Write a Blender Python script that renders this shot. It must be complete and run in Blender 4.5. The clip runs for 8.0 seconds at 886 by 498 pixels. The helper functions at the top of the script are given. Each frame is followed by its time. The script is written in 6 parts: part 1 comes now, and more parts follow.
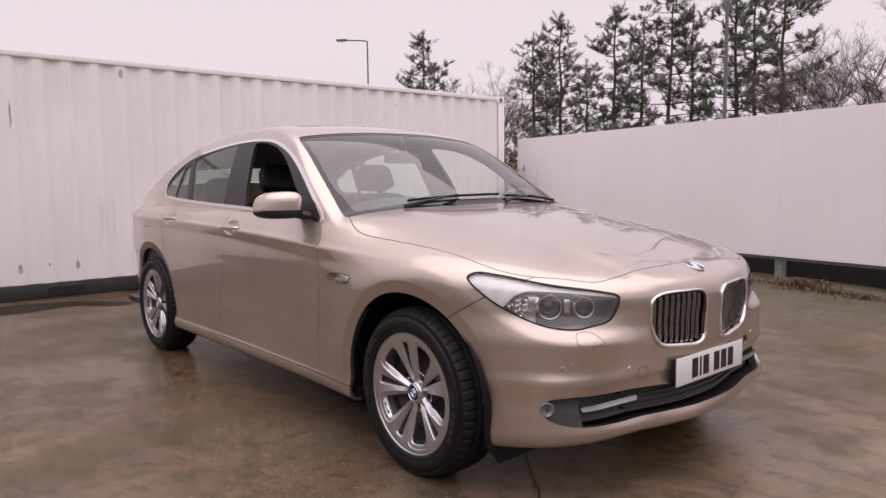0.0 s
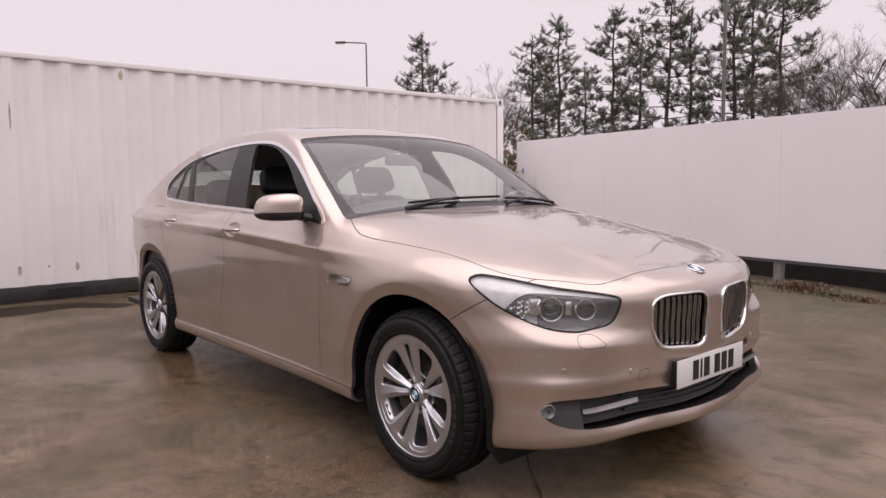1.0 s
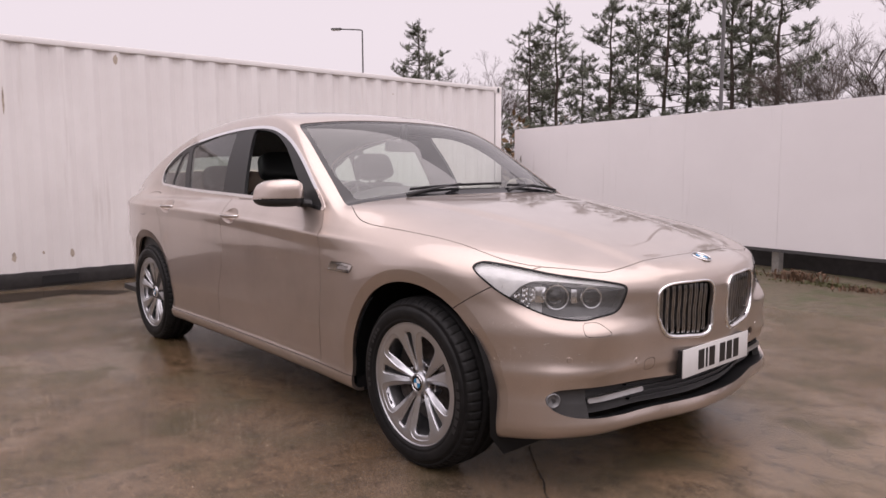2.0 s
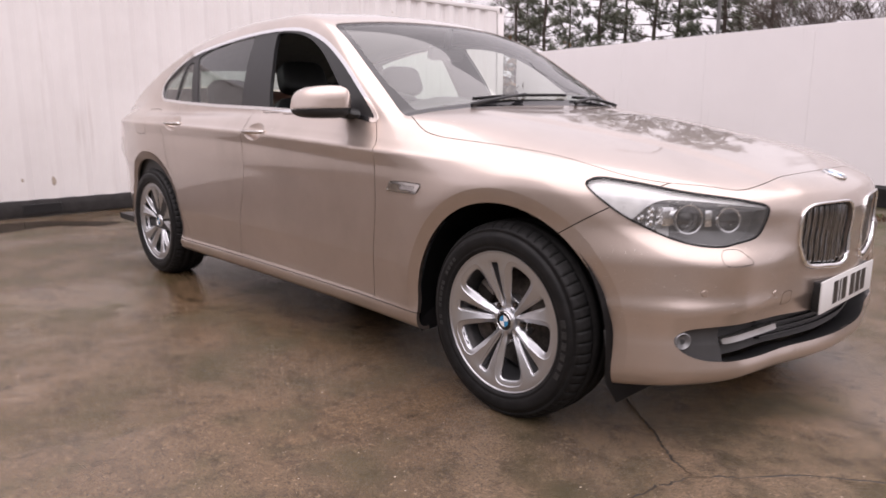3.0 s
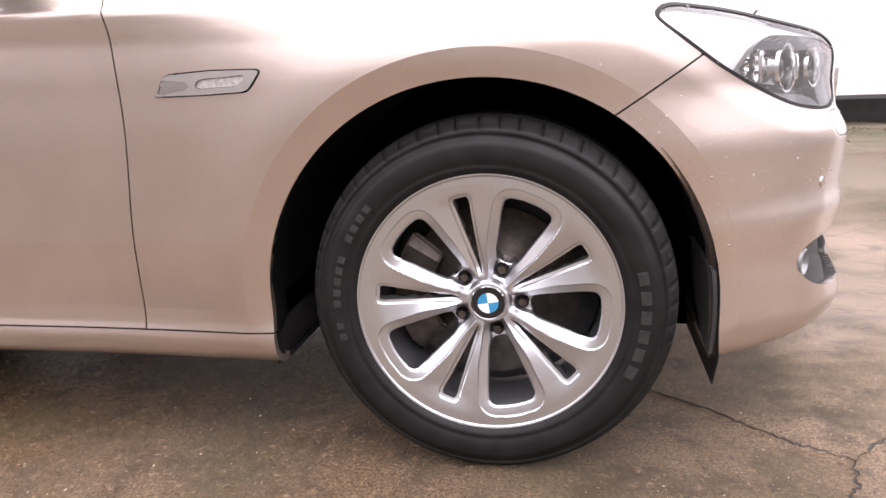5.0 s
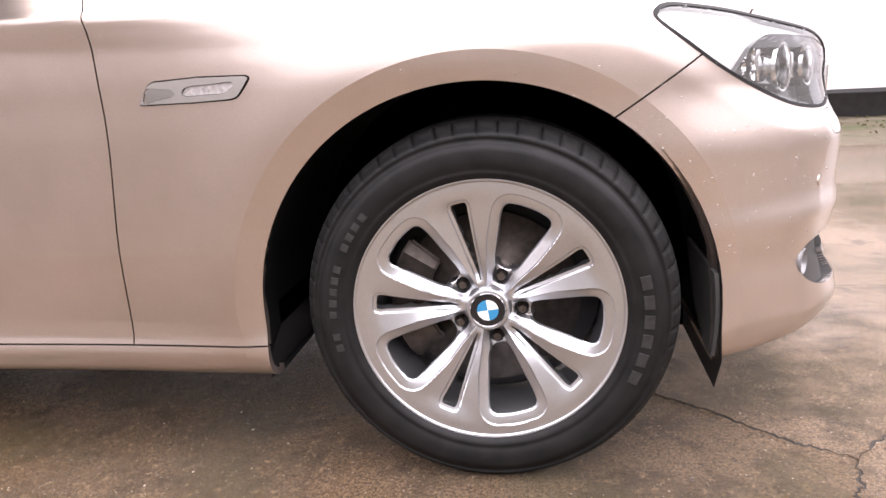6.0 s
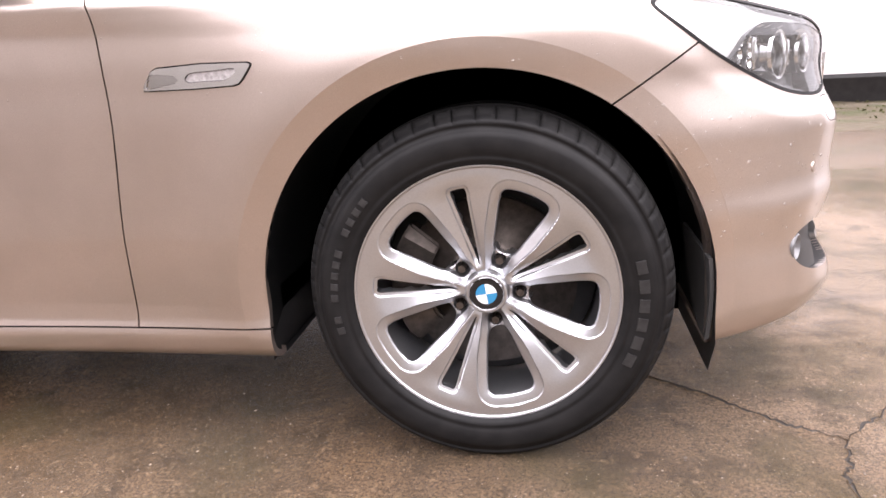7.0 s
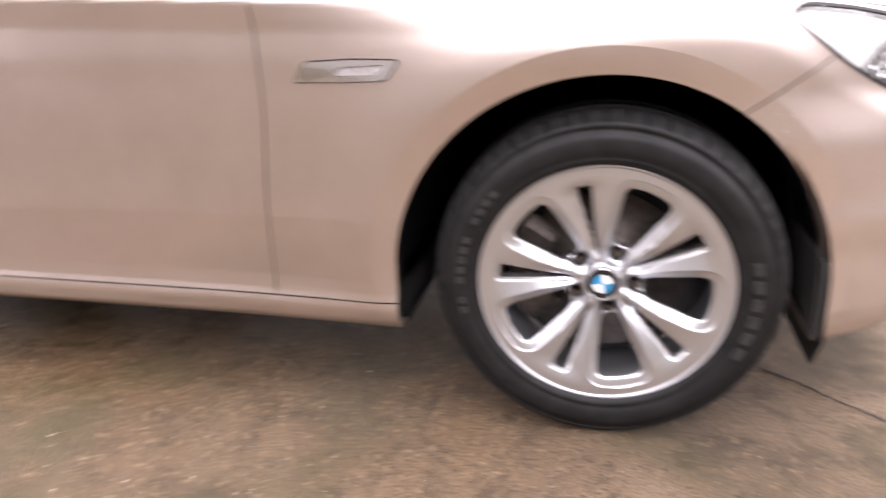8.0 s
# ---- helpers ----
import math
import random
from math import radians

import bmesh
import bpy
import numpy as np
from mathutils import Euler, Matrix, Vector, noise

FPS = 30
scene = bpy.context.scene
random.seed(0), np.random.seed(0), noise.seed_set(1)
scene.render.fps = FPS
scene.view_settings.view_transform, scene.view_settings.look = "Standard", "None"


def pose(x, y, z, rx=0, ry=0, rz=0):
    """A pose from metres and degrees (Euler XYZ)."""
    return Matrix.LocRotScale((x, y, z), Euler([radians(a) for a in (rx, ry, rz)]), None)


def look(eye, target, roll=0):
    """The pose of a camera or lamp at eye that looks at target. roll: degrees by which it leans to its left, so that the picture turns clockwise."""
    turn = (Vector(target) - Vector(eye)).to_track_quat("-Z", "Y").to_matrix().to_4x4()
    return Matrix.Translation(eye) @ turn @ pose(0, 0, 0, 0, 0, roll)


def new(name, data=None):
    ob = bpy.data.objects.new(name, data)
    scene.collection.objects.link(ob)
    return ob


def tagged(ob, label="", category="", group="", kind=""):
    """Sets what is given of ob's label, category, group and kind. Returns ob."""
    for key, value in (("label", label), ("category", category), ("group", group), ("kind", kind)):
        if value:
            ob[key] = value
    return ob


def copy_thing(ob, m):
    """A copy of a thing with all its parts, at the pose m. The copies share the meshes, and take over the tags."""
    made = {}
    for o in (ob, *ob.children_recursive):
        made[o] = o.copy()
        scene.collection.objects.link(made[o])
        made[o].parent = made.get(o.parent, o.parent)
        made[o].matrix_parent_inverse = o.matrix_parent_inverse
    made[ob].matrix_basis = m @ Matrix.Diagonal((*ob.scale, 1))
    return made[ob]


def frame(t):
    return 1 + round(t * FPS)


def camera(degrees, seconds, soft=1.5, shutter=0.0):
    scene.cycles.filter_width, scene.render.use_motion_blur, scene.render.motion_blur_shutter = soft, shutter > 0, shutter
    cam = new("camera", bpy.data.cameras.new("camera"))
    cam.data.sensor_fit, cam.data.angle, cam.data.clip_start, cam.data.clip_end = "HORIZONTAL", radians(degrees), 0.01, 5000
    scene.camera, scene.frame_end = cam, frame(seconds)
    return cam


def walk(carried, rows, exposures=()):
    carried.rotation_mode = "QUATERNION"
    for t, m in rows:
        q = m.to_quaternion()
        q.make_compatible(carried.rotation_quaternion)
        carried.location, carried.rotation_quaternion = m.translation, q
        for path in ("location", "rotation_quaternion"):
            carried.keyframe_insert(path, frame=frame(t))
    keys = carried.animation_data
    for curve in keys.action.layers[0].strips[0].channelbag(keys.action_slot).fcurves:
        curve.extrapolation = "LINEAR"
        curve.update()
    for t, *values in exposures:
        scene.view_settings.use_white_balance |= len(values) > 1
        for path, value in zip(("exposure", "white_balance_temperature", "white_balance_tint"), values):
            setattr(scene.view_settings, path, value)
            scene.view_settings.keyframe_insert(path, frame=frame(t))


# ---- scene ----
cam = camera(64.3, 8.0, shutter=0.4)
PATH = [
    (0, (2.225, -2.648, 1.194), (0.715, -1.351, 1.008), -0.7),
    (0.5, (2.227, -2.655, 1.199), (0.716, -1.357, 1.015), -0.8),
    (1, (2.222, -2.664, 1.195), (0.714, -1.362, 1.015), -0.6),
    (1.2, (2.221, -2.665, 1.195), (0.714, -1.362, 1.015), -0.6),
    (2.3, (2.089, -2.660, 1.167), (0.612, -1.333, 0.923), 0.1),
    (2.5, (1.988, -2.677, 1.146), (0.527, -1.339, 0.87), 0.1),
    (2.7, (1.823, -2.695, 1.125), (0.346, -1.386, 0.790), -0.4),
    (3, (1.572, -2.683, 1.070), (0.146, -1.337, 0.677), 0.0),
    (3.2, (1.394, -2.662, 1.042), (0.026, -1.269, 0.618), -0.2),
    (3.5, (1.106, -2.598, 0.969), (-0.12, -1.078, 0.539), -1.2),
    (3.8, (0.824, -2.503, 0.905), (-0.234, -0.873, 0.436), -1.4),
    (4, (0.628, -2.428, 0.842), (-0.239, -0.687, 0.377), -2.2),
    (4.2, (0.515, -2.330, 0.815), (-0.218, -0.554, 0.273), -2.5),
    (4.5, (0.329, -2.232, 0.76), (-0.241, -0.383, 0.25), -2.5),
    (4.7, (0.215, -2.190, 0.777), (-0.233, -0.306, 0.266), -2.3),
    (6, (0.123, -2.137, 0.795), (-0.186, -0.23, 0.276), -3.9),
    (6.5, (0.121, -2.149, 0.8), (-0.19, -0.248, 0.262), -3.8),
    (7, (0.127, -2.158, 0.802), (-0.182, -0.264, 0.24), -3.8),
    (7.5, (0.108, -2.186, 0.841), (-0.226, -0.317, 0.212), -3.6),
    (7.7, (0.096, -2.213, 0.847), (-0.265, -0.356, 0.198), -3.2),
    (7.9, (0.040, -2.230, 0.893), (-0.327, -0.388, 0.199), -3.0),
    (8, (0.005, -2.243, 0.920), (-0.447, -0.428, 0.215), -2.6),
]
EXPOSURES = [(0, 0.39, 6650, 24), (2.5, 0.50, 6600, 24), (3, 0.78, 6550, 22), (3.5, 1.08, 6450, 20), (4.5, 1.66, 6400, 20), (6, 1.98, 6400, 20), (8, 2.02, 6400, 20)]
walk(cam, [(t, look(eye, target, roll)) for t, eye, target, roll in PATH], EXPOSURES)

# ---- light ----
SUN_AZ, SUN_EL = radians(118), radians(79)
world = bpy.data.worlds.new("overcast")
scene.world = world
world.use_nodes = True
wn, wl = world.node_tree.nodes, world.node_tree.links
wn.clear()
sky = wn.new("ShaderNodeTexSky")
sky.sky_type = "NISHITA"
sky.sun_disc = False
sky.sun_elevation, sky.sun_rotation = SUN_EL, SUN_AZ
sky.air_density, sky.dust_density = 1.0, 4.0
grey = wn.new("ShaderNodeHueSaturation")
grey.inputs["Saturation"].default_value = 0.06
cloud = wn.new("ShaderNodeMixRGB")
cloud.inputs[0].default_value = 0.72
cloud.inputs[2].default_value = (7.5, 7.2, 7.35, 1)
back = wn.new("ShaderNodeBackground")
back.inputs["Strength"].default_value = 0.093
wout = wn.new("ShaderNodeOutputWorld")
wl.new(sky.outputs[0], grey.inputs["Color"])
wl.new(grey.outputs[0], cloud.inputs[1])
wl.new(cloud.outputs[0], back.inputs["Color"])
wl.new(back.outputs[0], wout.inputs[0])
sun_data = bpy.data.lights.new("sun", "SUN")
sun_data.energy, sun_data.angle, sun_data.color = 1.9, radians(110), (1.0, 0.97, 0.94)
sun = new("sun", sun_data)
sun.matrix_world = look((0, 0, 30), (-10 * math.sin(SUN_AZ), -10 * math.cos(SUN_AZ), 30 - 10 * math.tan(SUN_EL)))


# ---- mesh helpers ----
def tree_of(name):
    m = bpy.data.materials.new(name)
    m.use_nodes = True
    return m, m.node_tree.nodes, m.node_tree.links, m.node_tree.nodes["Principled BSDF"]


def setp(b, **kw):
    names = {"base": "Base Color", "rough": "Roughness", "metal": "Metallic", "spec": "Specular IOR Level", "coat": "Coat Weight",
             "coat_rough": "Coat Roughness", "trans": "Transmission Weight", "ior": "IOR", "emit": "Emission Color", "emit_s": "Emission Strength", "alpha": "Alpha"}
    for k, v in kw.items():
        b.inputs[names[k]].default_value = (*v, 1) if isinstance(v, tuple) else v


def noise_mix(n, l, scale, lo, hi, c1, c2, detail=6, coords="Object", stretch=(1, 1, 1), rough=0.6):
    """A noise whose values between lo and hi blend two colours. Returns the colour socket and the factor socket."""
    tc, mp = n.new("ShaderNodeTexCoord"), n.new("ShaderNodeMapping")
    mp.inputs["Scale"].default_value = stretch
    no = n.new("ShaderNodeTexNoise")
    no.inputs["Scale"].default_value, no.inputs["Detail"].default_value, no.inputs["Roughness"].default_value = scale, detail, rough
    ra = n.new("ShaderNodeMapRange")
    ra.inputs["From Min"].default_value, ra.inputs["From Max"].default_value = lo, hi
    mx = n.new("ShaderNodeMixRGB")
    l.new(tc.outputs[coords], mp.inputs[0]), l.new(mp.outputs[0], no.inputs["Vector"]), l.new(no.outputs["Fac"], ra.inputs[0]), l.new(ra.outputs[0], mx.inputs[0])
    for i, c in ((1, c1), (2, c2)):
        if isinstance(c, tuple):
            mx.inputs[i].default_value = (*c, 1)
        else:
            l.new(c, mx.inputs[i])
    return mx.outputs[0], ra.outputs[0]


def bump_of(n, l, b, height, strength=0.3, dist=0.01):
    bu = n.new("ShaderNodeBump")
    bu.inputs["Strength"].default_value, bu.inputs["Distance"].default_value = strength, dist
    l.new(height, bu.inputs["Height"]), l.new(bu.outputs[0], b.inputs["Normal"])
    return bu


def plain(name, base, rough=0.5, metal=0.0, vary=0.12, scale=30.0, **kw):
    """A material with slight grain in colour and gloss."""
    m, n, l, b = tree_of(name)
    c1, c2 = tuple(min(1, c * (1 - vary)) for c in base), tuple(min(1, c * (1 + vary)) for c in base)
    col, f = noise_mix(n, l, scale, 0.3, 0.7, c1, c2)
    l.new(col, b.inputs["Base Color"])
    setp(b, rough=rough, metal=metal, **kw)
    return m


def part(name, data, mat, parent=None, label=""):
    """Links a bmesh, or a triple of points, normals and triangles, as one mesh object under a thing or a part."""
    me = bpy.data.meshes.new(name)
    if isinstance(data, tuple):
        v, nn, t = data
        me.from_pydata(v.tolist(), [], t.tolist())
        me.polygons.foreach_set("use_smooth", [True] * len(me.polygons))
        if nn is not None:
            me.normals_split_custom_set_from_vertices(nn.tolist())
    else:
        data.to_mesh(me)
        data.free()
    me.materials.append(mat)
    ob = new(name, me)
    ob.parent = parent
    return tagged(ob, label)


def thing(name, label, category, m=None, group="", kind=""):
    ob = new(name)
    if m is not None:
        ob.matrix_basis = m
    return tagged(ob, label, category, group, kind)


def smooth(bm, degrees=28):
    for f in bm.faces:
        f.smooth = True
    for e in bm.edges:
        if len(e.link_faces) == 2 and e.calc_face_angle(0) > radians(degrees):
            e.smooth = False
    return bm


def box(bm, x0, x1, y0, y1, z0, z1, bevel=0.0, m=None):
    r = bmesh.ops.create_cube(bm, size=1)
    vs = r["verts"]
    mt = Matrix.Translation(((x0 + x1) / 2, (y0 + y1) / 2, (z0 + z1) / 2)) @ Matrix.Diagonal((x1 - x0, y1 - y0, z1 - z0, 1))
    if m is not None:
        mt = m @ mt
    bmesh.ops.transform(bm, matrix=mt, verts=vs)
    if bevel:
        es = list({e for v in vs for e in v.link_edges})
        bmesh.ops.bevel(bm, geom=es, offset=bevel, segments=2, profile=0.5, affect="EDGES")
    return bm


def rod(bm, p, q, r0, r1=None, seg=10, caps=True):
    p, q = Vector(p), Vector(q)
    d = q - p
    m = Matrix.Translation((p + q) / 2) @ d.to_track_quat("Z", "Y").to_matrix().to_4x4()
    bmesh.ops.create_cone(bm, cap_ends=caps, segments=seg, radius1=r0, radius2=r0 if r1 is None else r1, depth=d.length, matrix=m)
    return bm


def lathe(bm, prof, seg=64, m=None, closed=False):
    """Turns the profile (radius, height) round z."""
    rings = []
    for r, h in prof:
        rings.append([bm.verts.new((r * math.cos(2 * math.pi * i / seg), r * math.sin(2 * math.pi * i / seg), h)) for i in range(seg)])
    if closed:
        rings.append(rings[0])
    made = [v for ring in rings for v in ring]
    for a, b in zip(rings, rings[1:]):
        for i in range(seg):
            j = (i + 1) % seg
            bm.faces.new((a[i], a[j], b[j], b[i]))
    if m is not None:
        bmesh.ops.transform(bm, matrix=m, verts=list(set(made)))
    return bm


def tube(bm, pts, r, seg=8, closed=False):
    """A round bar along points; r is one radius or one for each point."""
    pts = [Vector(p) for p in pts]
    n = len(pts)
    rs = [r] * n if isinstance(r, (int, float)) else r
    rings = []
    up = Vector((0, 0, 1))
    for i, p in enumerate(pts):
        d = (pts[(i + 1) % n] if closed or i < n - 1 else p) - (pts[i - 1] if closed or i > 0 else p)
        d.normalize()
        s = d.cross(up if abs(d.z) < 0.95 else Vector((1, 0, 0))).normalized()
        u = s.cross(d)
        rings.append([bm.verts.new(p + rs[i] * (math.cos(2 * math.pi * k / seg) * s + math.sin(2 * math.pi * k / seg) * u)) for k in range(seg)])
    pairs = list(zip(rings, rings[1:])) + ([(rings[-1], rings[0])] if closed else [])
    for a, b in pairs:
        for k in range(seg):
            j = (k + 1) % seg
            bm.faces.new((a[k], a[j], b[j], b[k]))
    if not closed:
        bm.faces.new(rings[0][::-1]), bm.faces.new(rings[-1])
    return bm


def curve1(*pairs):
    """A smooth monotone curve through (x, y) pairs, flat-sloped beyond its ends."""
    xs, ys = np.array(pairs, float).T
    h, d = np.diff(xs), np.diff(ys) / np.diff(xs)
    s = np.zeros(len(xs))
    s[0], s[-1] = d[0], d[-1]
    for i in range(1, len(xs) - 1):
        if d[i - 1] * d[i] > 0:
            w1, w2 = 2 * h[i] + h[i - 1], h[i] + 2 * h[i - 1]
            s[i] = (w1 + w2) / (w1 / d[i - 1] + w2 / d[i])

    def f(x):
        x = np.asarray(x, float)
        i = np.clip(np.searchsorted(xs, x) - 1, 0, len(xs) - 2)
        t = (x - xs[i]) / h[i]
        tc = np.clip(t, 0, 1)
        y = ys[i] * (1 + 2 * tc) * (1 - tc) ** 2 + s[i] * h[i] * tc * (1 - tc) ** 2 + ys[i + 1] * tc ** 2 * (3 - 2 * tc) + s[i + 1] * h[i] * tc ** 2 * (tc - 1)
        return y + np.where(t < 0, s[0] * (x - xs[0]), 0) + np.where(t > 1, s[-1] * (x - xs[-1]), 0)
    return f


def loop2(pts, steps=8, closed=True):
    """A smooth closed outline (centripetal Catmull-Rom) through 2D points."""
    p = np.array(pts, float)
    n = len(p)
    out = []
    for i in range(n):
        a, b, c, d = p[i - 1], p[i], p[(i + 1) % n], p[(i + 2) % n]
        t1 = np.linalg.norm(b - a) ** 0.5
        t2 = t1 + np.linalg.norm(c - b) ** 0.5
        t3 = t2 + np.linalg.norm(d - c) ** 0.5
        for t in np.linspace(t1, t2, steps, endpoint=False):
            A1, A2, A3 = (t1 - t) / t1 * a + t / t1 * b, (t2 - t) / (t2 - t1) * b + (t - t1) / (t2 - t1) * c, (t3 - t) / (t3 - t2) * c + (t - t2) / (t3 - t2) * d
            B1, B2 = (t2 - t) / t2 * A1 + t / t2 * A2, (t3 - t) / (t3 - t1) * A2 + (t - t1) / (t3 - t1) * A3
            out.append((t2 - t) / (t2 - t1) * B1 + (t - t1) / (t2 - t1) * B2)
    return np.array(out)


def inside2(u, v, poly, rounded=0.0):
    """Signed distance to a closed outline, positive inside."""
    best = np.full(len(u), 1e9)
    odd = np.zeros(len(u), bool)
    n = len(poly)
    for i in range(n):
        (x0, y0), (x1, y1) = poly[i], poly[(i + 1) % n]
        ex, ey = x1 - x0, y1 - y0
        t = np.clip(((u - x0) * ex + (v - y0) * ey) / (ex * ex + ey * ey + 1e-12), 0, 1)
        best = np.minimum(best, (u - x0 - t * ex) ** 2 + (v - y0 - t * ey) ** 2)
        cross = (y0 > v) != (y1 > v)
        odd ^= cross & (u < (x1 - x0) * (v - y0) / (y1 - y0 + 1e-12) + x0)
    return np.where(odd, 1, -1) * np.sqrt(best) + rounded


def sstep(a, b, x):
    t = np.clip((x - a) / (b - a), 0, 1)
    return t * t * (3 - 2 * t)


def clip(mesh, f):
    """Keeps the part of a triangle mesh where f, given at its points, is positive, cut cleanly along f = 0."""
    V, N, T = mesh
    if callable(f):
        f = f(V)
    f = np.where(np.abs(f) < 1e-7, 1e-7, f)
    ins = f[T] > 0
    c = ins.sum(1)
    one, two = T[c == 1], T[c == 2]
    k1, k2 = np.argmax(ins[c == 1], 1), np.argmin(ins[c == 2], 1)
    r1, r2 = np.arange(len(one)), np.arange(len(two))
    a1, b1, c1 = one[r1, k1], one[r1, (k1 + 1) % 3], one[r1, (k1 + 2) % 3]
    a2, b2, c2 = two[r2, k2], two[r2, (k2 + 1) % 3], two[r2, (k2 + 2) % 3]
    E = np.concatenate([np.stack(e, 1) for e in ((a1, b1), (a1, c1), (a2, b2), (a2, c2))]) if len(one) + len(two) else np.zeros((0, 2), int)
    key, inv = np.unique(np.sort(E, 1), axis=0, return_inverse=True)
    inv = inv.ravel()
    i, j = key[:, 0], key[:, 1]
    t = (f[i] / (f[i] - f[j]))[:, None] if len(key) else np.zeros((0, 1))
    V2, N2 = V[i] + t * (V[j] - V[i]), N[i] + t * (N[j] - N[i])
    N2 = N2 / np.maximum(np.linalg.norm(N2, axis=1, keepdims=True), 1e-9)
    idx = inv + len(V)
    n1, n2 = len(one), len(two)
    p1, q1, p2, q2 = idx[:n1], idx[n1:2 * n1], idx[2 * n1:2 * n1 + n2], idx[2 * n1 + n2:]
    TT = np.concatenate([T[c == 3], np.stack((a1, p1, q1), 1), np.stack((p2, b2, c2), 1), np.stack((p2, c2, q2), 1)])
    return compact((np.concatenate([V, V2]), np.concatenate([N, N2]), TT))


def compact(mesh):
    V, N, T = mesh
    used, inv = np.unique(T, return_inverse=True)
    return V[used], N[used], inv.reshape(T.shape)


def largest(mesh):
    """The largest connected piece of a mesh."""
    V, N, T = mesh
    lab = np.arange(len(V))
    while True:
        m = lab[T].min(1)
        old = lab.copy()
        for i in range(3):
            np.minimum.at(lab, T[:, i], m)
        lab = lab[lab]
        if (lab == old).all():
            break
    names, counts = np.unique(lab[T[:, 0]], return_counts=True)
    return compact((V, N, T[lab[T[:, 0]] == names[np.argmax(counts)]]))


def mirrored(mesh):
    V, N, T = mesh
    s = np.array([1, -1, 1])
    return V * s, N * s, T[:, ::-1]


def joined(*ms):
    V, N, T, o = [], [], [], 0
    for v, n, t in ms:
        V.append(v), N.append(n), T.append(t + o)
        o += len(v)
    return np.concatenate(V), np.concatenate(N), np.concatenate(T)


def lipped(mesh, depth=0.012):
    """Turns the open edges of a panel inwards, so that it has thickness."""
    V, N, T = mesh
    E = np.concatenate([T[:, [0, 1]], T[:, [1, 2]], T[:, [2, 0]]])
    key = np.sort(E, 1)
    _, first, count = np.unique(key, axis=0, return_index=True, return_counts=True)
    B = E[first[count == 1]]
    B = B[~((np.abs(V[B[:, 0], 1]) < 1e-5) & (np.abs(V[B[:, 1], 1]) < 1e-5))]
    if not len(B):
        return mesh
    e = V[B[:, 1]] - V[B[:, 0]]
    out = np.cross(e, (N[B[:, 0]] + N[B[:, 1]]) / 2)
    out /= np.maximum(np.linalg.norm(out, axis=1, keepdims=True), 1e-9)
    acc = np.zeros((len(V), 3))
    np.add.at(acc, B[:, 0], out)
    np.add.at(acc, B[:, 1], out)
    ids = np.unique(B)
    on = acc[ids] / np.maximum(np.linalg.norm(acc[ids], axis=1, keepdims=True), 1e-9)
    m = np.full(len(V), -1)
    m[ids] = np.arange(len(ids))
    o1, o2 = len(V), len(V) + len(ids)
    V2 = np.concatenate([V, V[ids], V[ids] - N[ids] * depth])
    N2 = np.concatenate([N, on, on])
    a, b = m[B[:, 0]], m[B[:, 1]]
    T2 = np.concatenate([T, np.stack((b + o1, a + o1, a + o2), 1), np.stack((b + o1, a + o2, b + o2), 1)])
    return V2, N2, T2


def shifted(mesh, d):
    return mesh[0] + mesh[1] * d, mesh[1], mesh[2]


# ---- materials ----
def paint_material():
    """Beige-gold metallic car paint under clear coat, with a little road film."""
    m, n, l, b = tree_of("car_paint")
    col, f = noise_mix(n, l, 900.0, 0.35, 0.7, (0.505, 0.423, 0.375), (0.605, 0.516, 0.463), detail=2)
    col2, f2 = noise_mix(n, l, 2.3, 0.45, 0.75, col, (0.465, 0.390, 0.341))
    l.new(col2, b.inputs["Base Color"])
    setp(b, metal=0.90, rough=0.32, coat=1.0, coat_rough=0.03)
    return m


def glass_material(name, tint, rough=0.0, film=0.0, face=0.08):
    """A thin pane with two faces: clear by its tint, glossy by its angle, with a pale film for rain, dust and painted
    sky glare.
    """
    m, n, l, b = tree_of(name)
    n.remove(b)
    tr, gl, mx, lw = n.new("ShaderNodeBsdfTransparent"), n.new("ShaderNodeBsdfGlossy"), n.new("ShaderNodeMixShader"), n.new("ShaderNodeLayerWeight")
    lw.inputs[0].default_value = 0.5
    pw, fr = n.new("ShaderNodeMath"), n.new("ShaderNodeMath")
    pw.operation, fr.operation = "POWER", "MULTIPLY_ADD"
    pw.inputs[1].default_value, fr.inputs[1].default_value, fr.inputs[2].default_value = 4.5, 0.85, face
    l.new(lw.outputs["Facing"], pw.inputs[0]), l.new(pw.outputs[0], fr.inputs[0])
    tr.inputs[0].default_value, gl.inputs["Roughness"].default_value = (*tint, 1), rough
    df, mf = n.new("ShaderNodeBsdfDiffuse"), n.new("ShaderNodeMixShader")
    df.inputs[0].default_value = (0.55, 0.55, 0.54, 1)
    no, ra = n.new("ShaderNodeTexNoise"), n.new("ShaderNodeMapRange")
    no.inputs["Scale"].default_value, no.inputs["Detail"].default_value = 7.0, 8.0
    ra.inputs["From Min"].default_value, ra.inputs["From Max"].default_value, ra.inputs["To Min"].default_value, ra.inputs["To Max"].default_value = 0.3, 0.7, film * 0.7, film * 1.3
    l.new(no.outputs["Fac"], ra.inputs[0]), l.new(ra.outputs[0], mf.inputs[0])
    l.new(tr.outputs[0], mf.inputs[1]), l.new(df.outputs[0], mf.inputs[2])
    l.new(fr.outputs[0], mx.inputs[0]), l.new(mf.outputs[0], mx.inputs[1]), l.new(gl.outputs[0], mx.inputs[2])
    l.new(mx.outputs[0], n["Material Output"].inputs[0])
    return m


